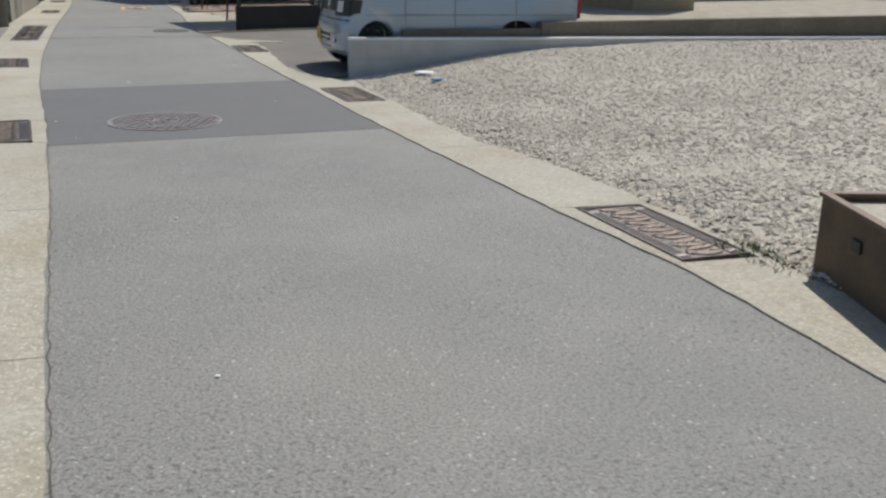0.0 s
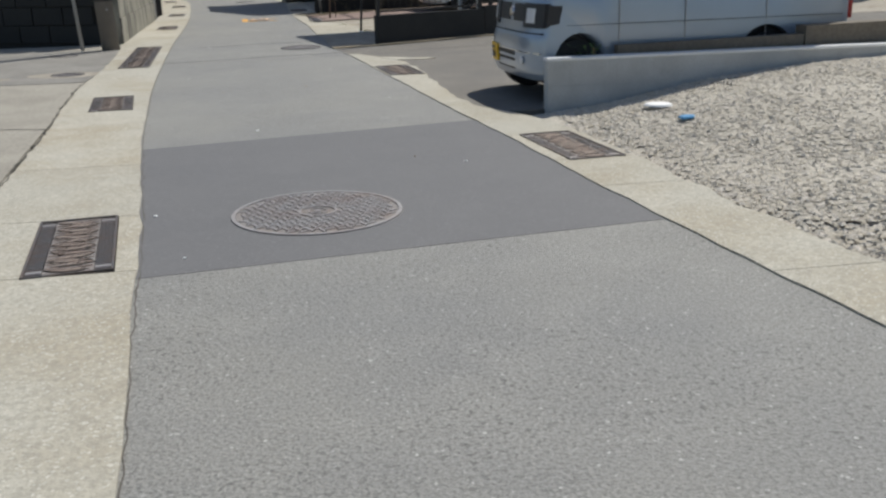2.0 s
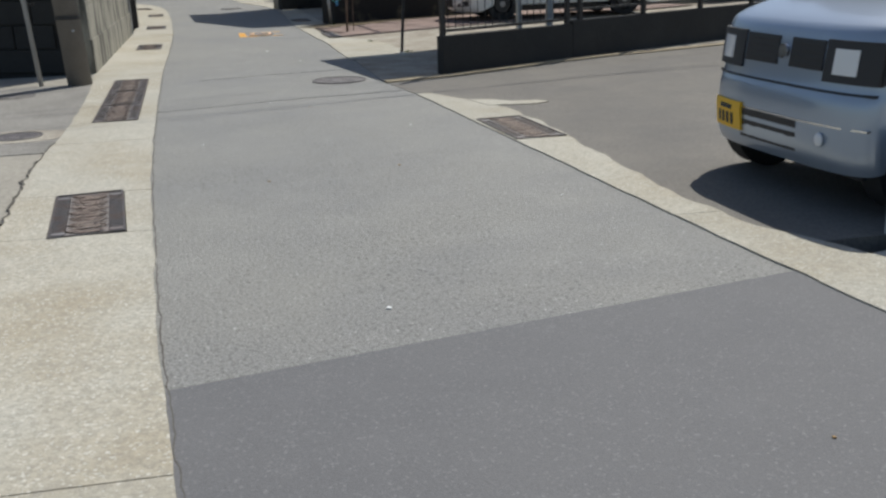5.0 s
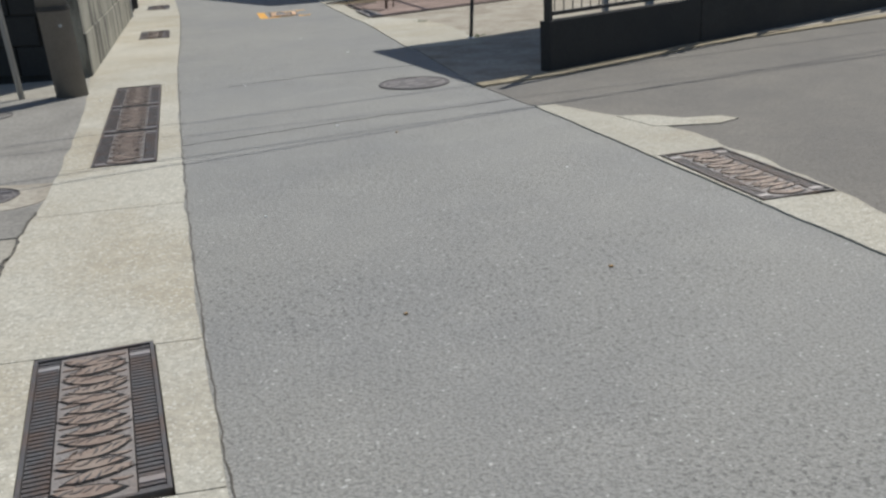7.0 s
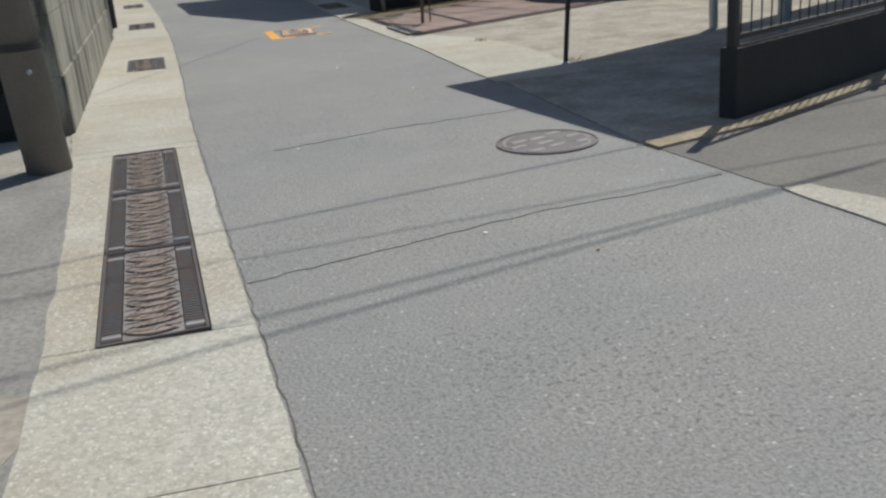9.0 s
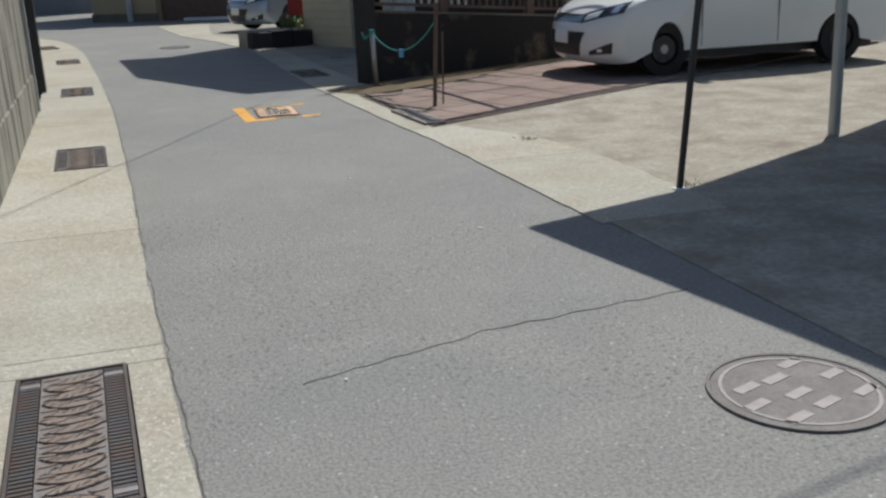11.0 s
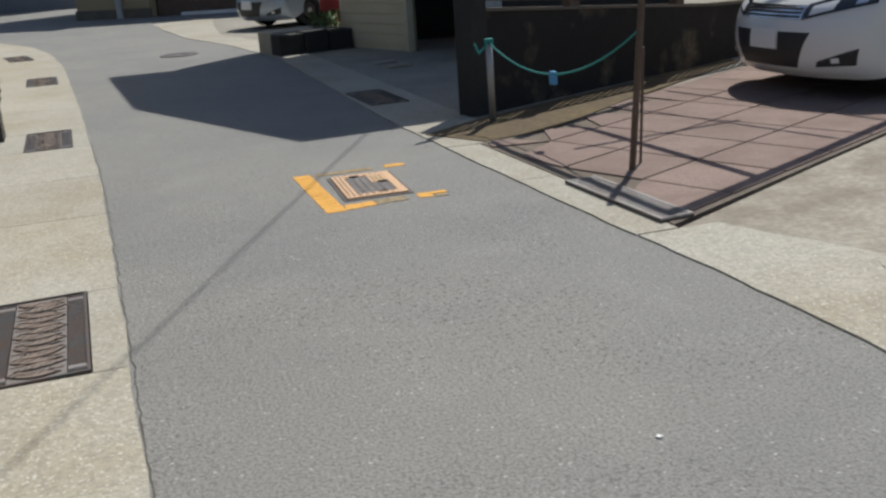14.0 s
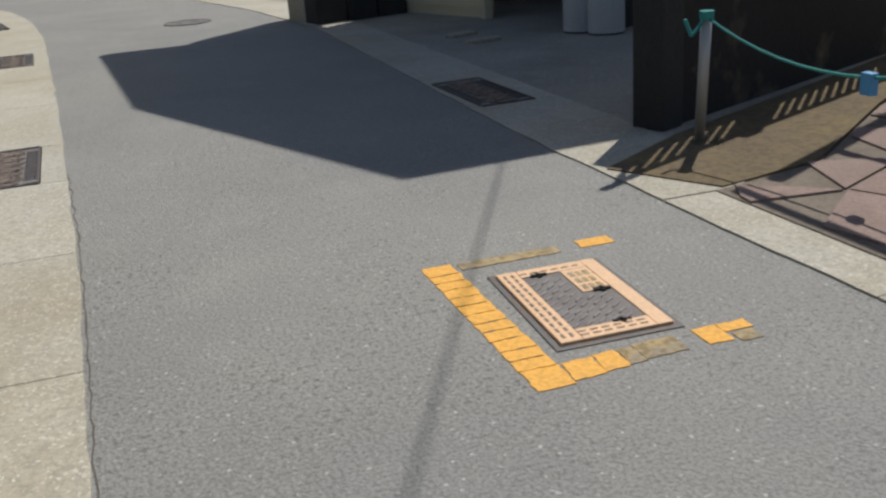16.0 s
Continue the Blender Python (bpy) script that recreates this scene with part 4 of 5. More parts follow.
for y0, y1 in ((0.02, 0.36), (W - 0.36, W - 0.02)):
    hl = part("headlight", slab_on_front(0.645, 0.85, y0, y1, 0.012), TRIMBLACK, van, "square headlight in a dark housing")
    yc = (y0 + y1) / 2
    part("lens", slab_on_front(0.685, 0.81, yc - 0.05, yc + 0.1, 0.018), LENS, hl, "clear bright lens")
part("headlight_side", profile([(0.125, 0.65), (0.27, 0.67), (0.31, 0.84), (0.15, 0.85)], -0.004, 0.05, 0.012), TRIMBLACK, van, "dark wrapped headlight housing")
part("headlight_side", profile([(0.125, 0.65), (0.27, 0.67), (0.31, 0.84), (0.15, 0.85)], W - 0.03, W + 0.004, 0.003), TRIMBLACK, van)
for y0, y1 in ((0.38, 0.66), (0.77, W - 0.38)):
    gr = part("grille", slab_on_front(0.69, 0.84, y0, y1, 0.006), TRIMBLACK, van, "black grille opening")
    for k in range(4):
        part("grille_bar", slab_on_front(0.705 + k * 0.033, 0.715 + k * 0.033, y0 + 0.01, y1 - 0.01, 0.009), BLACKMETAL, gr)
b = bmesh.new()
bmesh.ops.create_cone(b, cap_ends=True, segments=20, radius1=0.045, radius2=0.04, depth=0.02)
em = part("emblem", b, CHROME, van)
em.matrix_basis = pose(0.04, 0.715, 0.765, 0, -83, 0)
part("bumper_line", slab_on_front(0.592, 0.604, 0.03, W - 0.03, 0.004), TRIMBLACK, van)
part("bumper_crease", slab_on_front(0.428, 0.438, 0.03, W - 0.05, 0.004), CHROME, van)
for k in range(3):
    part("bumper_slot", slab_on_front(0.265 + k * 0.062, 0.302 + k * 0.062, 0.5, 1.04, 0.005), TRIMBLACK, van, "black air slot")
pt = part("number_plate", slab_on_front(0.295, 0.455, 1.02, 1.35, 0.02), PLATEY, van, "yellow number plate")
for k in range(4):
    part("character", slab_on_front(0.32, 0.385, 1.1 + k * 0.055, 1.13 + k * 0.055, 0.023), TRIMBLACK, pt)
part("character", slab_on_front(0.405, 0.43, 1.12, 1.26, 0.023), TRIMBLACK, pt)
fog = bmesh.new()
bmesh.ops.create_uvsphere(fog, u_segments=14, v_segments=8, radius=0.035, matrix=Matrix.Translation((-0.005, 0.3, 0.36)) @ Matrix.Diagonal((0.35, 1, 1, 1)))
part("fog_lamp", fog, LENS, van)
# windscreen
b = bmesh.new()
pts = [(0.635, 0.07, 1.1), (0.635, W - 0.07, 1.1), (0.985, W - 0.13, 1.66), (0.985, 0.13, 1.66)]
lo = [b.verts.new(v) for v in pts]
hi = [b.verts.new((x - 0.02, y, z + 0.012)) for x, y, z in pts]
b.faces.new(hi)
for i in range(4):
    b.faces.new((lo[i], lo[(i + 1) % 4], hi[(i + 1) % 4], hi[i]))
part("windscreen", b, GLASS, van, "dark reflective windscreen")
for y in (0.45, 0.95):
    part("wiper", rod((0.6, y, 1.105), (0.69, y + 0.4, 1.2), 0.009, seg=6), TRIMBLACK, van)
part("cowl", box(0.5, 0.09, 1.035, 0.62, W - 0.09, 1.08, 0.01), TRIMBLACK, van)
for name, x0, x1, x2, x3 in (("front_door_window", 0.86, 1.5, 1.5, 1.14), ("rear_door_window", 1.58, 2.35, 2.35, 1.58), ("quarter_window", 2.43, 3.12, 3.08, 2.43)):
    b = bmesh.new()
    pts = [(x0, 0.03, 1.1), (x1, 0.03, 1.1), (x2, 0.09, 1.68), (x3, 0.09, 1.68)]
    lo = [b.verts.new((x, y, z)) for x, y, z in pts]
    hi = [b.verts.new((x, y - 0.022, z)) for x, y, z in pts]
    b.faces.new(hi)
    for i in range(4):
        b.faces.new((lo[i], lo[(i + 1) % 4], hi[(i + 1) % 4], hi[i]))
    part(name, b, GLASS, van, "dark side window")
for x in (0.86, 1.54, 2.4):
    part("door_gap", box(x, -0.0015, 0.3, x + 0.004, 0.02, 0.97), RIM, van)
part("side_crease", box(0.34, -0.003, 0.66, 3.25, 0.02, 0.664), TRIMBLACK, van)
for x in (1.36, 1.6):
    part("door_handle", box(x, -0.022, 0.95, x + 0.11, 0.005, 0.985, 0.008), TRIMBLACK, van, "black door handle")
mr = part("mirror", box(0.78, -0.17, 1.06, 0.9, -0.02, 1.22, 0.025), TRIMBLACK, van, "black side mirror")
part("tail_light", box(3.3, 0.01, 0.62, 3.36, 0.14, 1.0, 0.01), REDCAN, van)


def car(name, label, at, turn, length=4.3, width=1.72, h=1.5, paint_mat=WHITE):
    """A rounded passenger car, nose towards local -x."""
    c = thing(name, label, "car", at, turn)
    nose = (0.36, 2.6, 1.3)
    o = rounded([(0.14, 0.17), (0.03, 0.24), (-0.02, 0.42), (0.0, 0.6), (0.08, 0.75), (0.32, 0.89), (1.05, 1.04), (1.75, h - 0.09), (2.3, h), (3.3, h - 0.03), (length - 0.2, h - 0.4),
                 (length, 0.78), (length - 0.02, 0.3), (length - 0.1, 0.2)])
    front = [(z, x) for x, z in o if x < 1.0 and z < 1.03]
    for ax in (length - 0.82, 0.8):
        o += [(ax + 0.345 * math.cos(math.pi * i / 12), 0.27 + 0.36 * math.sin(math.pi * i / 12)) for i in range(13)]
    shaded(part("body", car_body(o, width, (2.1, 0.7), nose, 0.9, 0.24, 0.05), paint_mat, c))
    part("underside", box(0.45, 0.2, 0.16, length - 0.2, width - 0.2, 0.6), TRIMBLACK, c)
    for x in (0.8, length - 0.82):
        wheel(c, swept(x, 0.0, width, nose), 0.11, 1, 0.31, 0.18, WHEELDARK)
        wheel(c, swept(x, 0.0, width, nose), width - 0.11, -1, 0.31, 0.18, WHEELDARK)
    part("windscreen", profile([(1.14, 1.07), (1.74, h - 0.1), (1.8, h - 0.12), (1.3, 1.03)], 0.2, width - 0.2), GLASS, c, "dark windscreen")
    part("side_window", profile([(1.5, 1.0), (3.35, 1.0), (3.2, h - 0.16), (1.98, h - 0.16)], 0.02, 0.09, 0.01), GLASS, c, "dark side window")

    def on_nose(pname, corners, depth, material, plabel="", owner=None, mirror=False):
        if mirror:
            corners = [(width - corners[k][0], corners[k][1]) for k in (1, 0, 3, 2)]
        return part(pname, nose_panel(front, width, nose, *corners, depth), material, owner or c, plabel)

    gr = on_nose("upper_grille", [(0.5, 0.64), (width - 0.5, 0.64), (width - 0.5, 0.745), (0.5, 0.745)], 0.006, CHROME, "bright slatted grille")
    for k in range(3):
        on_nose("grille_slat", [(0.52, 0.655 + k * 0.03), (width - 0.52, 0.655 + k * 0.03), (width - 0.52, 0.667 + k * 0.03), (0.52, 0.667 + k * 0.03)], 0.011, TRIMBLACK, "", gr)
    on_nose("air_intake", [(0.52, 0.255), (width - 0.52, 0.255), (width - 0.4, 0.54), (0.4, 0.54)], 0.006, TRIMBLACK, "black lower air intake")
    on_nose("number_plate", [(width / 2 - 0.165, 0.4), (width / 2 + 0.165, 0.4), (width / 2 + 0.165, 0.565), (width / 2 - 0.165, 0.565)], 0.022, PLATEW, "white number plate")
    for mirror in (False, True):
        hl2 = on_nose("headlight", [(0.05, 0.755), (0.49, 0.635), (0.49, 0.755), (0.09, 0.885)], 0.008, GLASS, "swept-back headlight in a dark housing", None, mirror)
        on_nose("lens", [(0.28, 0.715), (0.44, 0.67), (0.44, 0.74), (0.28, 0.79)], 0.012, LENS, "clear lamp lens", hl2, mirror)
        on_nose("lens", [(0.1, 0.765), (0.16, 0.75), (0.18, 0.84), (0.12, 0.86)], 0.012, CHROME, "", hl2, mirror)
        fl = on_nose("fog_light_recess", [(0.1, 0.29), (0.36, 0.27), (0.34, 0.315), (0.08, 0.42)], 0.005, TRIMBLACK, "black fog-light recess", None, mirror)
        on_nose("fog_light", [(0.19, 0.31), (0.24, 0.305), (0.24, 0.345), (0.19, 0.35)], 0.01, LENS, "", fl, mirror)
    part("door_gap", box(1.42, -0.003, 0.32, 1.427, 0.012, 0.9), TRIMBLACK, c)
    part("door_gap", box(2.5, -0.003, 0.32, 2.507, 0.012, 0.9), TRIMBLACK, c)
    part("door_handle", box(2.25, -0.02, 0.83, 2.42, 0.005, 0.865, 0.008), paint_mat, c)
    part("side_mirror", box(1.5, -0.2, 0.98, 1.64, 0.0, 1.12, 0.03), paint_mat, c)
    return c


car("parked_car", "white hatchback parked on the pink paving before a dark wall", (4.02, 29.72, 0.025), 1)
car("parked_car", "pale silver saloon parked beside the far bend of the lane", (1.6, 42.7, 0.012), 28, 4.2, 1.66, 1.42, SILVER)

# ---- fenced lot and carport ----
FA = math.degrees(math.atan2(22.78 - 21.86, 4.02 - 2.18))
f = thing("fence_wall", "dark low concrete wall carrying a black picket fence", "fence", (2.18, 21.88, 0.0), FA)
# plinth faces get their shade from the darkened block colour
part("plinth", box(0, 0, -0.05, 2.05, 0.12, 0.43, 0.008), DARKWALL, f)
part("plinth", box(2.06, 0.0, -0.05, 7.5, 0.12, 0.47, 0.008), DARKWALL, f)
for z in (0.47, 1.12):
    part("rail", box(0.02, 0.04, z, 2.02, 0.075, z + 0.03), BLACKMETAL, f)
for k in range(18):
    x = 0.12 + k * 0.11
    part("picket", rod((x, 0.058, 0.49), (x, 0.058, 1.13), 0.005, seg=8), BLACKMETAL, f)
for x in (0.04, 2.0):
    part("post", box(x - 0.025, 0.03, 0.43, x + 0.025, 0.085, 1.25), BLACKMETAL, f)
for z in (0.58, 1.1):
    part("rail", box(2.06, 0.04, z, 7.4, 0.075, z + 0.03), BLACKMETAL, f)
for k in range(5):
    part("post", box(2.2 + k * 1.2, 0.03, 0.47, 2.25 + k * 1.2, 0.085, 1.2), BLACKMETAL, f)


def cast(x, y, h):
    """The point at height h whose shadow falls on the ground at (x, y)."""
    return (x - SUNX * h, y - SUNY * h)


H1 = 2.75
cp = thing("carport", "flat-roofed carport on thin metal posts", "carport", kind="structure")
roof_pts = [cast(x, y, H1) for x, y in ((0.97, 24.23), (1.47, 21.62), (2.2, 21.88), (4.0, 22.82), (9.0, 25.4), (9.0, 28.4), (4.2, 25.66), (2.16, 24.6))]
part("roof", prism(roof_pts, H1, H1 + 0.06), ROOF, cp)
for x, y, r, m, lean in ((2.13, 24.62, 0.021, BLACKMETAL, 0.14), (4.15, 25.72, 0.045, PIPE, -0.06), (4.32, 24.75, 0.055, PIPE, 0.02)):
    part("post", rod((x, y, 0), (x + lean, y, H1 if x > 3 else 1.9), r, seg=14), m, cp)
part("foot", box(2.09, 24.59, 0.006, 2.17, 24.65, 0.018, 0.004), WALLTOP, cp)

# ---- pink paving and rope posts ----
pv = thing("paving", "pink-brown paving blocks with dark joints", "paving", kind="structure")
poly = [(1.44, 27.72), (2.67, 28.33), (5.4, 29.68), (10, 32.0), (9.2, 34.4), (5.0, 32.3), (2.95, 31.1), (1.95, 30.34), (1.3, 30.2)]
part("bed", prism(poly, -0.1, 0.012), BED, pv)


def inside(x, y):
    hit = False
    for (x0, y0), (x1, y1) in zip(poly, poly[1:] + poly[:1]):
        if (y0 > y) != (y1 > y) and x < (x1 - x0) * (y - y0) / (y1 - y0) + x0:
            hit = not hit
    return hit


bmb = bmesh.new()
box(-0.292, -0.292, -0.03, 0.292, 0.292, 0.0, 0.008, bm=bmb)
tile_mesh = mesh_from(bmb, "paving_block", BRICK)
ca, sa = math.cos(radians(26)), math.sin(radians(26))
for i in range(-2, 17):
    for j in range(-2, 7):
        u, v = 0.34 + i * 0.6, 0.34 + j * 0.6
        x, y = 1.44 + u * ca - v * sa, 27.72 + u * sa + v * ca
        if all(inside(x + du * ca - dv * sa, y + du * sa + dv * ca) for du in (-0.27, 0.27) for dv in (-0.27, 0.27)):
            ob = new("paving_block", tile_mesh)
            ob.parent = pv
            ob.matrix_basis = pose(x, y, 0.024 + 0.002 * noise.noise((i, j, 0)), 0, 0, 26)
        else:   # cut blocks along the border
            pts = [(x + du * ca - dv * sa, y + du * sa + dv * ca) for du, dv in ((-0.29, -0.29), (0.29, -0.29), (0.29, 0.29), (-0.29, 0.29))]
            if inside(x, y):
                pts = [(px + (x - px) * k, py + (y - py) * k) for (px, py), k in zip(pts, [next((k for k in (0, 0.2, 0.4, 0.6, 0.8, 0.95) if inside(px + (x - px) * k, py + (y - py) * k)), 0.95) for px, py in pts])]
                part("paving_block", prism(pts, -0.005, 0.023), BRICK, pv)

H2 = 2.3
fr = thing("carport_frame", "open brown steel carport frame over the paving", "carport frame", kind="structure")
for k, (a, c, wd) in enumerate((((1.36, 30.15), (1.46, 27.82), 0.03), ((1.46, 27.82), (2.67, 28.42), 0.042), ((2.67, 28.42), (6.4, 30.3), 0.042),
                                ((2.12, 30.5), (2.3, 28.2), 0.036), ((2.75, 30.9), (3.35, 28.75), 0.016), ((3.5, 31.3), (4.0, 29.1), 0.02), ((1.6, 30.2), (3.1, 31.0), 0.05), ((1.75, 29.55), (3.2, 29.75), 0.02))):
    p0, p1 = cast(*a, H2), cast(*c, H2)
    part("beam", tube([(*p0, H2), (*p1, H2)], wd, 8), BRONZE, fr)
part("post", rod((1.8, 28.82, 0.0), (1.83, 28.75, 1.05), 0.021, 0.021, 12), BRONZE, fr)
part("rod", rod((1.93, 28.95, 0.0), (1.94, 28.93, 0.75), 0.009, seg=8), BRONZE, fr)
part("post", rod((5.8, 32.2, 0.0), (5.8, 32.2, H2), 0.036, seg=12), BRONZE, fr)
rp = thing("rope_post", "short grey post leaning beside the dark wall", "post", (1.7, 30.98, 0.0))
part("post", rod((0, 0, 0), (-0.05, -0.12, 0.68), 0.027, seg=14), PIPE, rp, smooth=True)
part("knot", rod((-0.05, -0.12, 0.65), (-0.05, -0.12, 0.69), 0.036, seg=10), ROPE, rp)
rope = thing("rope", "sagging green nylon rope tied between two posts", "rope")
a, c = Vector((1.65, 30.86, 0.66)), Vector((1.82, 28.79, 0.86))
pts = [tuple(a.lerp(c, k / 16) - Vector((0, 0, 0.25 * (1 - (k / 8 - 1) ** 2)))) for k in range(17)]
part("rope", tube(pts, 0.0075, 6), ROPE, rope)
tag = Vector(pts[8])
part("tag", box(tag.x - 0.02, tag.y - 0.03, tag.z - 0.07, tag.x + 0.02, tag.y + 0.03, tag.z + 0.02, 0.004), BLUE, rope, "blue plastic tag")
part("rope_end", tube([(1.65, 30.86, 0.66), (1.56, 30.85, 0.58), (1.53, 30.86, 0.66)], 0.01, 6), ROPE, rope)
# ---- dark wall with fence, and the house behind ----
w = thing("wall_dark", "dark weathered wall topped with a metal fence", "wall", (1.66, 31.3, 0.0), 24, kind="structure")
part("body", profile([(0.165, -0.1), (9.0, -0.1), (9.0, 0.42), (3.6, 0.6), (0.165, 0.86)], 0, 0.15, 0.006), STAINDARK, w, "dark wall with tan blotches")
part("pillar", box(-0.02, -0.03, -0.1, 0.16, 0.18, 1.15, 0.01), DARKWALL, w)
part("cap", profile([(0.17, 0.862), (3.6, 0.602), (9.0, 0.422), (9.0, 0.45), (3.6, 0.63), (0.17, 0.89)], -0.01, 0.16, 0.003), BROWNWALL, w)
part("top_rail", box(0.13, 0.05, 1.75, 8.9, 0.09, 1.8), BRONZE, w)
part("bottom_rail", profile([(0.13, 0.95), (3.6, 0.69), (8.9, 0.51), (8.9, 0.55), (3.6, 0.73), (0.13, 0.99)], 0.05, 0.09), BRONZE, w)
for x in (1.35, 3.0, 4.7, 6.4):
    part("fence_post", box(x - 0.07, 0.03, float(np.interp(x, (0.17, 3.6, 9.0), (0.88, 0.62, 0.44))), x + 0.07, 0.12, 1.9, 0.006), BRONZE, w)
for k in range(48):
    part("picket", box(0.2 + k * 0.13, 0.055, float(np.interp(0.2 + k * 0.13, (0.13, 3.6, 8.9), (0.98, 0.72, 0.54))), 0.225 + k * 0.13, 0.085, 1.75), BRONZE if k > 12 else PIPE, w)
tagged(part("strip_concrete", prism([(1.05, 30.75), (1.66, 31.15), (5.2, 32.85), (5.15, 32.6), (2.95, 31.12), (1.95, 30.36), (1.35, 30.23)], -0.05, 0.016), STRIPBROWN), "dirty brown concrete strip at the foot of the dark wall, darkened for fence shadow", "edge strip", kind="structure")

H3 = 5.2
hs = thing("house", "house with cream siding, dark garage opening and flat eaves", "house", kind="structure")
eave = [cast(x, y, H3) for x, y in ((-1.33, 37.35), (-1.03, 34.12), (0.22, 31.24), (1.64, 31.34), (8, 34.3), (9, 43.5), (0.95, 37.45))]
part("roof", prism(eave, H3, H3 + 0.2), ROOF, hs)
sd = part("siding", prism([(2.05, 38.4), (2.66, 36.85), (2.8, 36.9), (2.2, 38.45)], 0.0, 3.0), SHUTTER, hs, "cream horizontal siding")
for k in range(20):
    z = 0.1 + k * 0.14
    part("board", prism([(2.035, 38.39), (2.645, 36.845), (2.66, 36.85), (2.05, 38.4)], z, z + 0.125), SHUTTER, sd)
part("corner_post", box(2.62, 36.72, 0.0, 2.72, 36.84, 3.0, 0.006), SHUTTER, hs)
# garage walls take the darkened block colour to stand in for inside shade
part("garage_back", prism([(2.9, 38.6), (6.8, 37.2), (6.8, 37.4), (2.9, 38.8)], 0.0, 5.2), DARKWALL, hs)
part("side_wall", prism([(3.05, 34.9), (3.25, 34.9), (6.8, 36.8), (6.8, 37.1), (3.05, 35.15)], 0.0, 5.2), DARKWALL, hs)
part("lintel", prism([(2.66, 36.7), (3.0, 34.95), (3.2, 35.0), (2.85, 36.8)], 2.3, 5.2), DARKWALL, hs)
part("upper_wall", prism([(2.05, 38.46), (2.66, 36.88), (2.8, 36.9), (2.3, 40), (6, 42), (6, 42.3), (2.0, 40.2)], 3.0, 5.2), SHUTTER, hs)
for k, (x, y) in enumerate(((3.0, 35.1), (3.12, 34.82))):
    tk = thing("gas_cylinder", "tall grey gas cylinder standing by the garage", "gas cylinder", (x, y, 0.0), group="gas cylinders")
    part("bottle", rod((0, 0, 0.02), (0, 0, 1.2), 0.17, seg=24), WALLGREY, tk, smooth=False)
    part("foot_ring", ring(0.14, 0.165, 0.0, 0.02, 24), BLACKMETAL, tk)
    part("collar", rod((0, 0, 1.2), (0, 0, 1.35), 0.08, seg=16), WALLGREY, tk)
rd = thing("red_cabinet", "red painted upright metal cabinet beside the siding", "cabinet", (2.0, 38.85, 0.0), -20)
part("body", box(-0.16, -0.16, 0.25, 0.14, 0.16, 1.3, 0.03), REDCAN, rd)
part("base", box(-0.2, -0.18, 0.0, 0.18, 0.18, 0.25), BLACKMETAL, rd)
bl = thing("block_kerb", "low dark stone-block planter at the yard corner", "planter", (0.98, 37.8, 0.0), 14)
for k in range(3):
    part("stone", box(0.4 * k, 0, 0, 0.4 * k + 0.385, 0.35, 0.3 + 0.02 * (k % 2), 0.02), DARKWALL, bl)
part("capstone", box(0.02, 0.36, 0.0, 1.2, 0.9, 0.33, 0.02), CONC, bl)
hedge("shrub_leaves", 1.6, 38.3, 2.0, 38.7, 0.3, 0.55, 120, 8, "small green shrub in the block planter")
sl = thing("stepping_slab", "pale flat slab lying in the shaded yard", "slab", (2.0, 35.7, 0.004), 20)
part("slab", box(-0.16, -0.06, 0, 0.16, 0.06, 0.03, 0.006), CONC, sl)
copy_thing(sl, pose(2.05, 35.2, 0.004, 0, 0, 14))

# ---- far end of the lane ----
hb = thing("far_building", "tan painted building corner with a grey downpipe", "building", kind="structure")
part("wall", prism([(-2.45, 53.2), (-0.5, 51.8), (-0.3, 52.0), (-0.3, 58), (-2.45, 58)], -0.1, 5.0), BEIGE, hb)
part("downpipe", rod((-1.3, 52.28, 0), (-1.3, 52.28, 4.8), 0.09, seg=12), WALLGREY, hb)
part("plinth", prism([(-2.5, 53.2), (-0.5, 51.74), (-0.45, 51.8), (-2.45, 53.26)], -0.1, 0.25), BROWNWALL, hb)
hb = thing("far_building", "blue-grey metal shed with a dark lower wall", "building", kind="structure")
part("wall", prism([(-0.28, 52.0), (5.2, 49.9), (9, 49.5), (9, 58), (-0.28, 58)], -0.1, 4.5), BLUEGREY, hb)
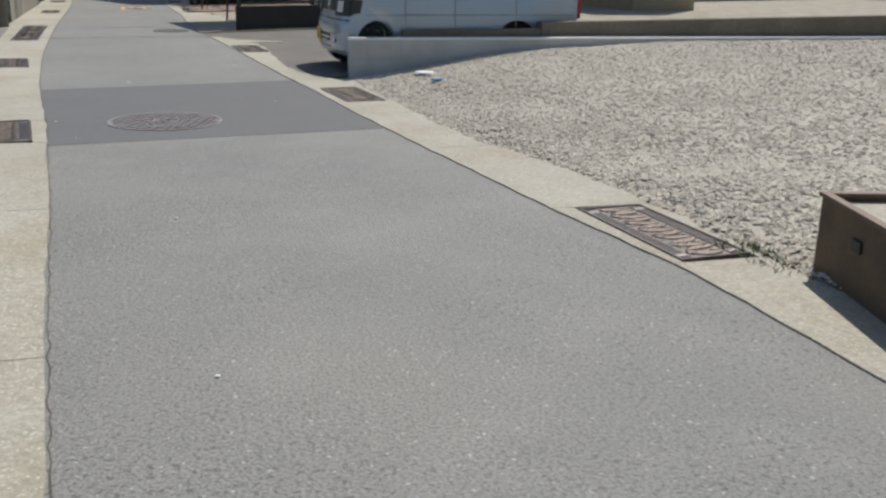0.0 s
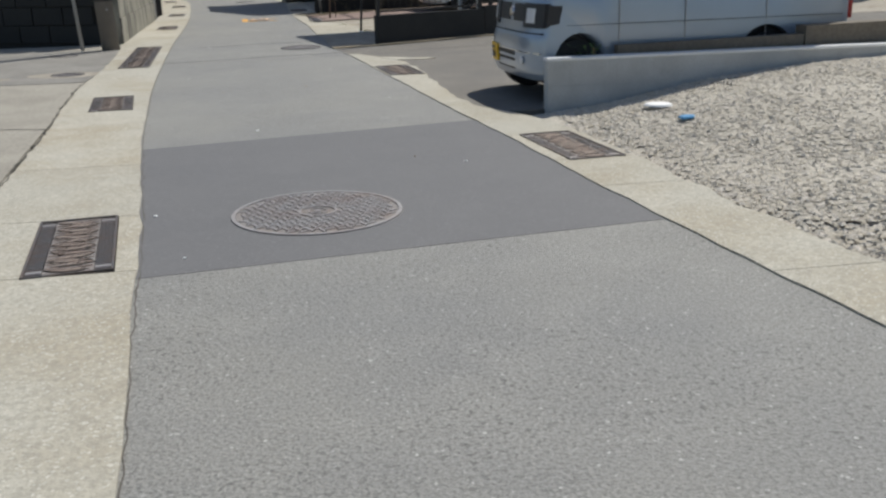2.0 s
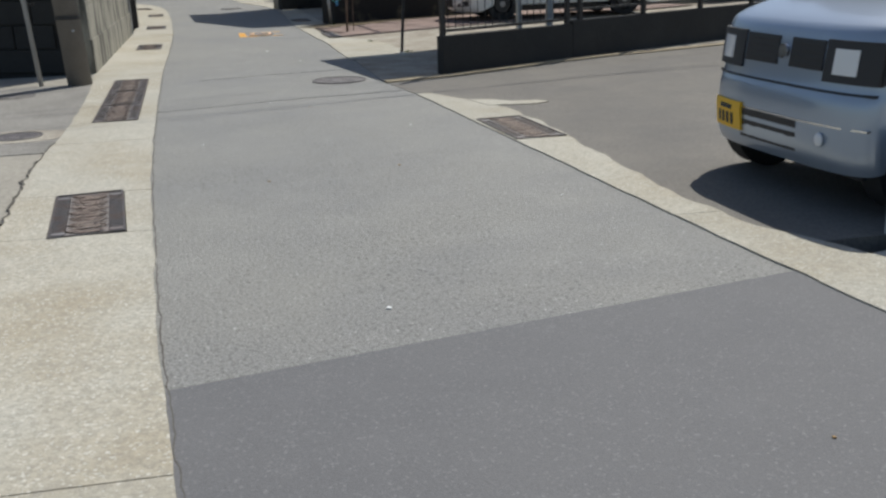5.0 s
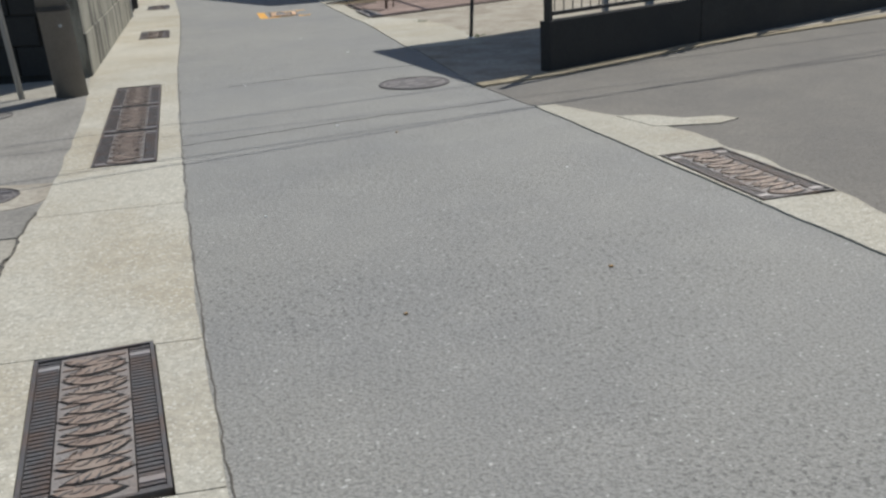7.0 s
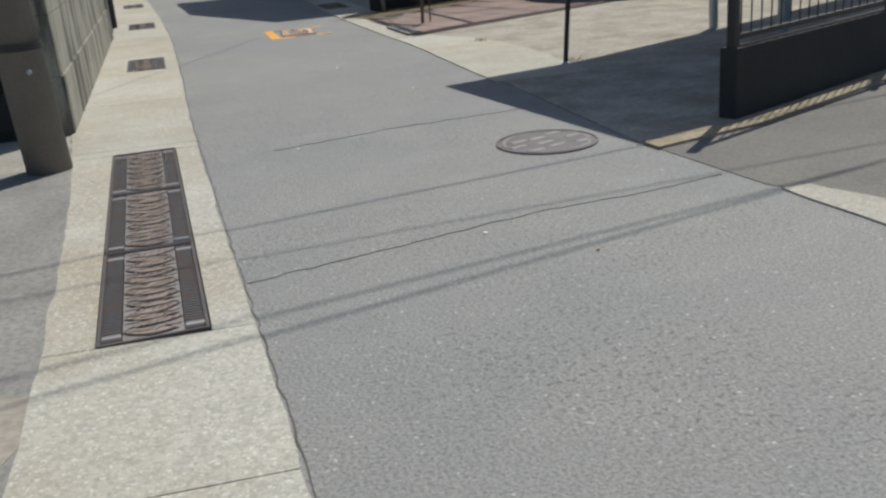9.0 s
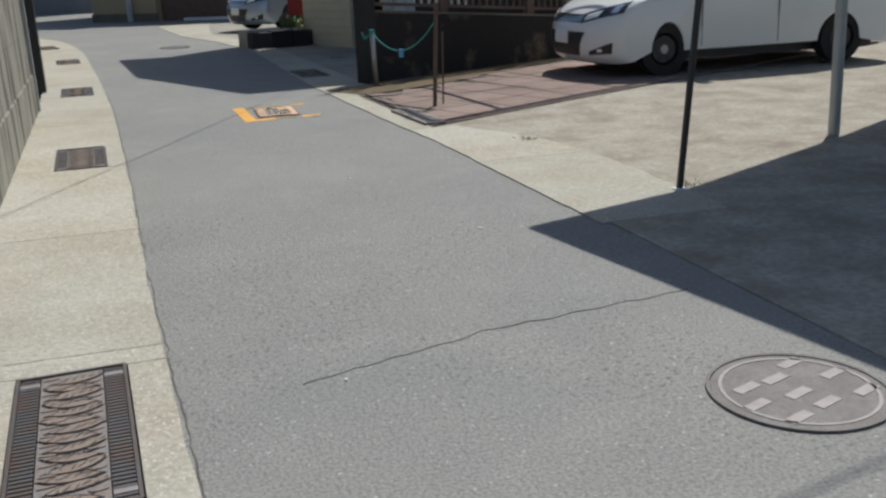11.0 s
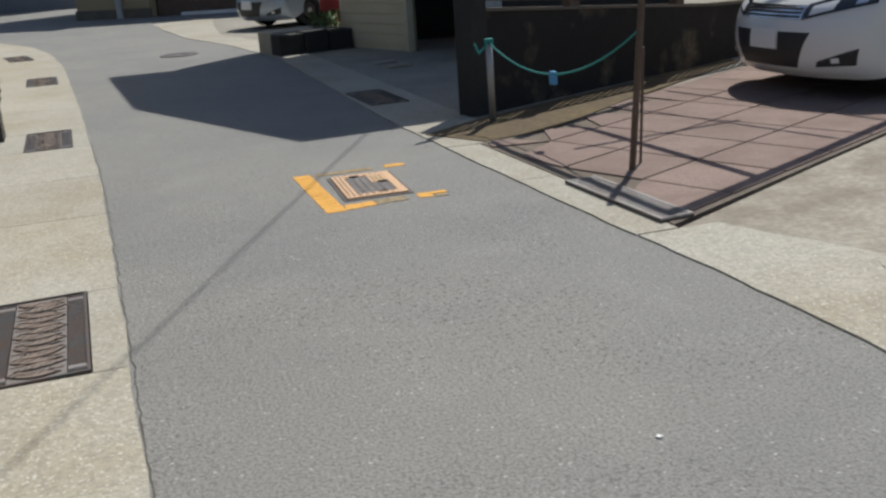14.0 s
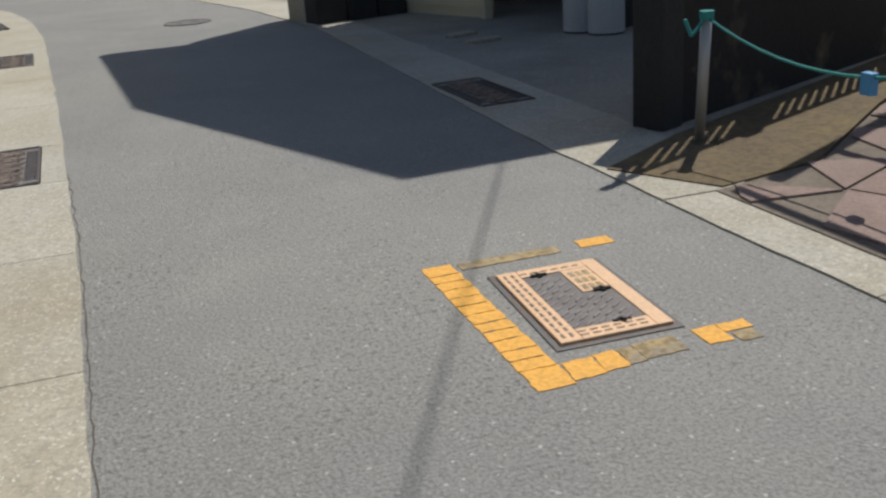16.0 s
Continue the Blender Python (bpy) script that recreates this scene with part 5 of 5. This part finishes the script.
part("plinth", prism([(-0.28, 51.9), (5.2, 49.8), (5.2, 49.88), (-0.28, 51.98)], -0.1, 0.8), BRONZE, hb)
part("door_sill", prism([(0.3, 51.4), (2.2, 50.6), (2.3, 50.75), (0.4, 51.55)], -0.05, 0.08), WALLTOP, hb)
hb = thing("far_building", "blue-grey house front with dark windows behind the bend", "building", kind="structure")
part("wall", prism([(-20, 63), (-2.5, 63), (-2.5, 66), (-20, 66)], -0.1, 5.0), BLUEGREY, hb)
for k in range(5):
    part("window", box(-17 + k * 3, 62.9, 0.9, -15.2 + k * 3, 63.02, 2.2), GLASS, hb)
hedge("shrub_leaves", -9, 48.6, -4.9, 50.2, 0.0, 2.4, 3500, 6, "dark green hedge beyond the bend")
tagged(part("wall_hedge", box(-12, 50.3, -0.1, -4.9, 50.5, 1.0), DARKWALL), "dark low wall behind the hedge", "wall", kind="structure")

# ---- overhead cables ----
H4 = 5.5
for a, c, r in (((-0.89, 21.03), (1.46, 21.55), 0.008), ((-0.86, 20.58), (1.57, 20.83), 0.006), ((-0.75, 19.76), (1.58, 20.43), 0.009), ((-0.78, 19.92), (1.6, 20.47), 0.008), ((-0.54, 28.7), (0.64, 31.17), 0.007)):
    d = Vector((c[0] - a[0], c[1] - a[1]))
    p0 = Vector(a) - d * 2.2
    p1 = Vector(c) + d * 3.0
    q0, q1 = cast(*p0, H4), cast(*p1, H4)
    cb = thing("overhead_cable", "black overhead cable crossing the lane", "cable", group="overhead cables", kind="structure")
    part("cable", tube([(q0[0] + (q1[0] - q0[0]) * k / 10, q0[1] + (q1[1] - q0[1]) * k / 10, H4 - 0.12 * (1 - (k / 5 - 1) ** 2)) for k in range(11)], r, 6), CABLE, cb)

# ---- walls that close the place ----
tagged(part("house_left", box(-16, 34.5, -0.1, -4.9, 44, 4.0), BROWNWALL), "plain brown house wall behind the boundary wall", "house", kind="structure")
tagged(part("house_right", box(14, 30, -0.1, 16, 60, 5), BEIGE), "plain tan house behind the lots", "house", kind="structure")
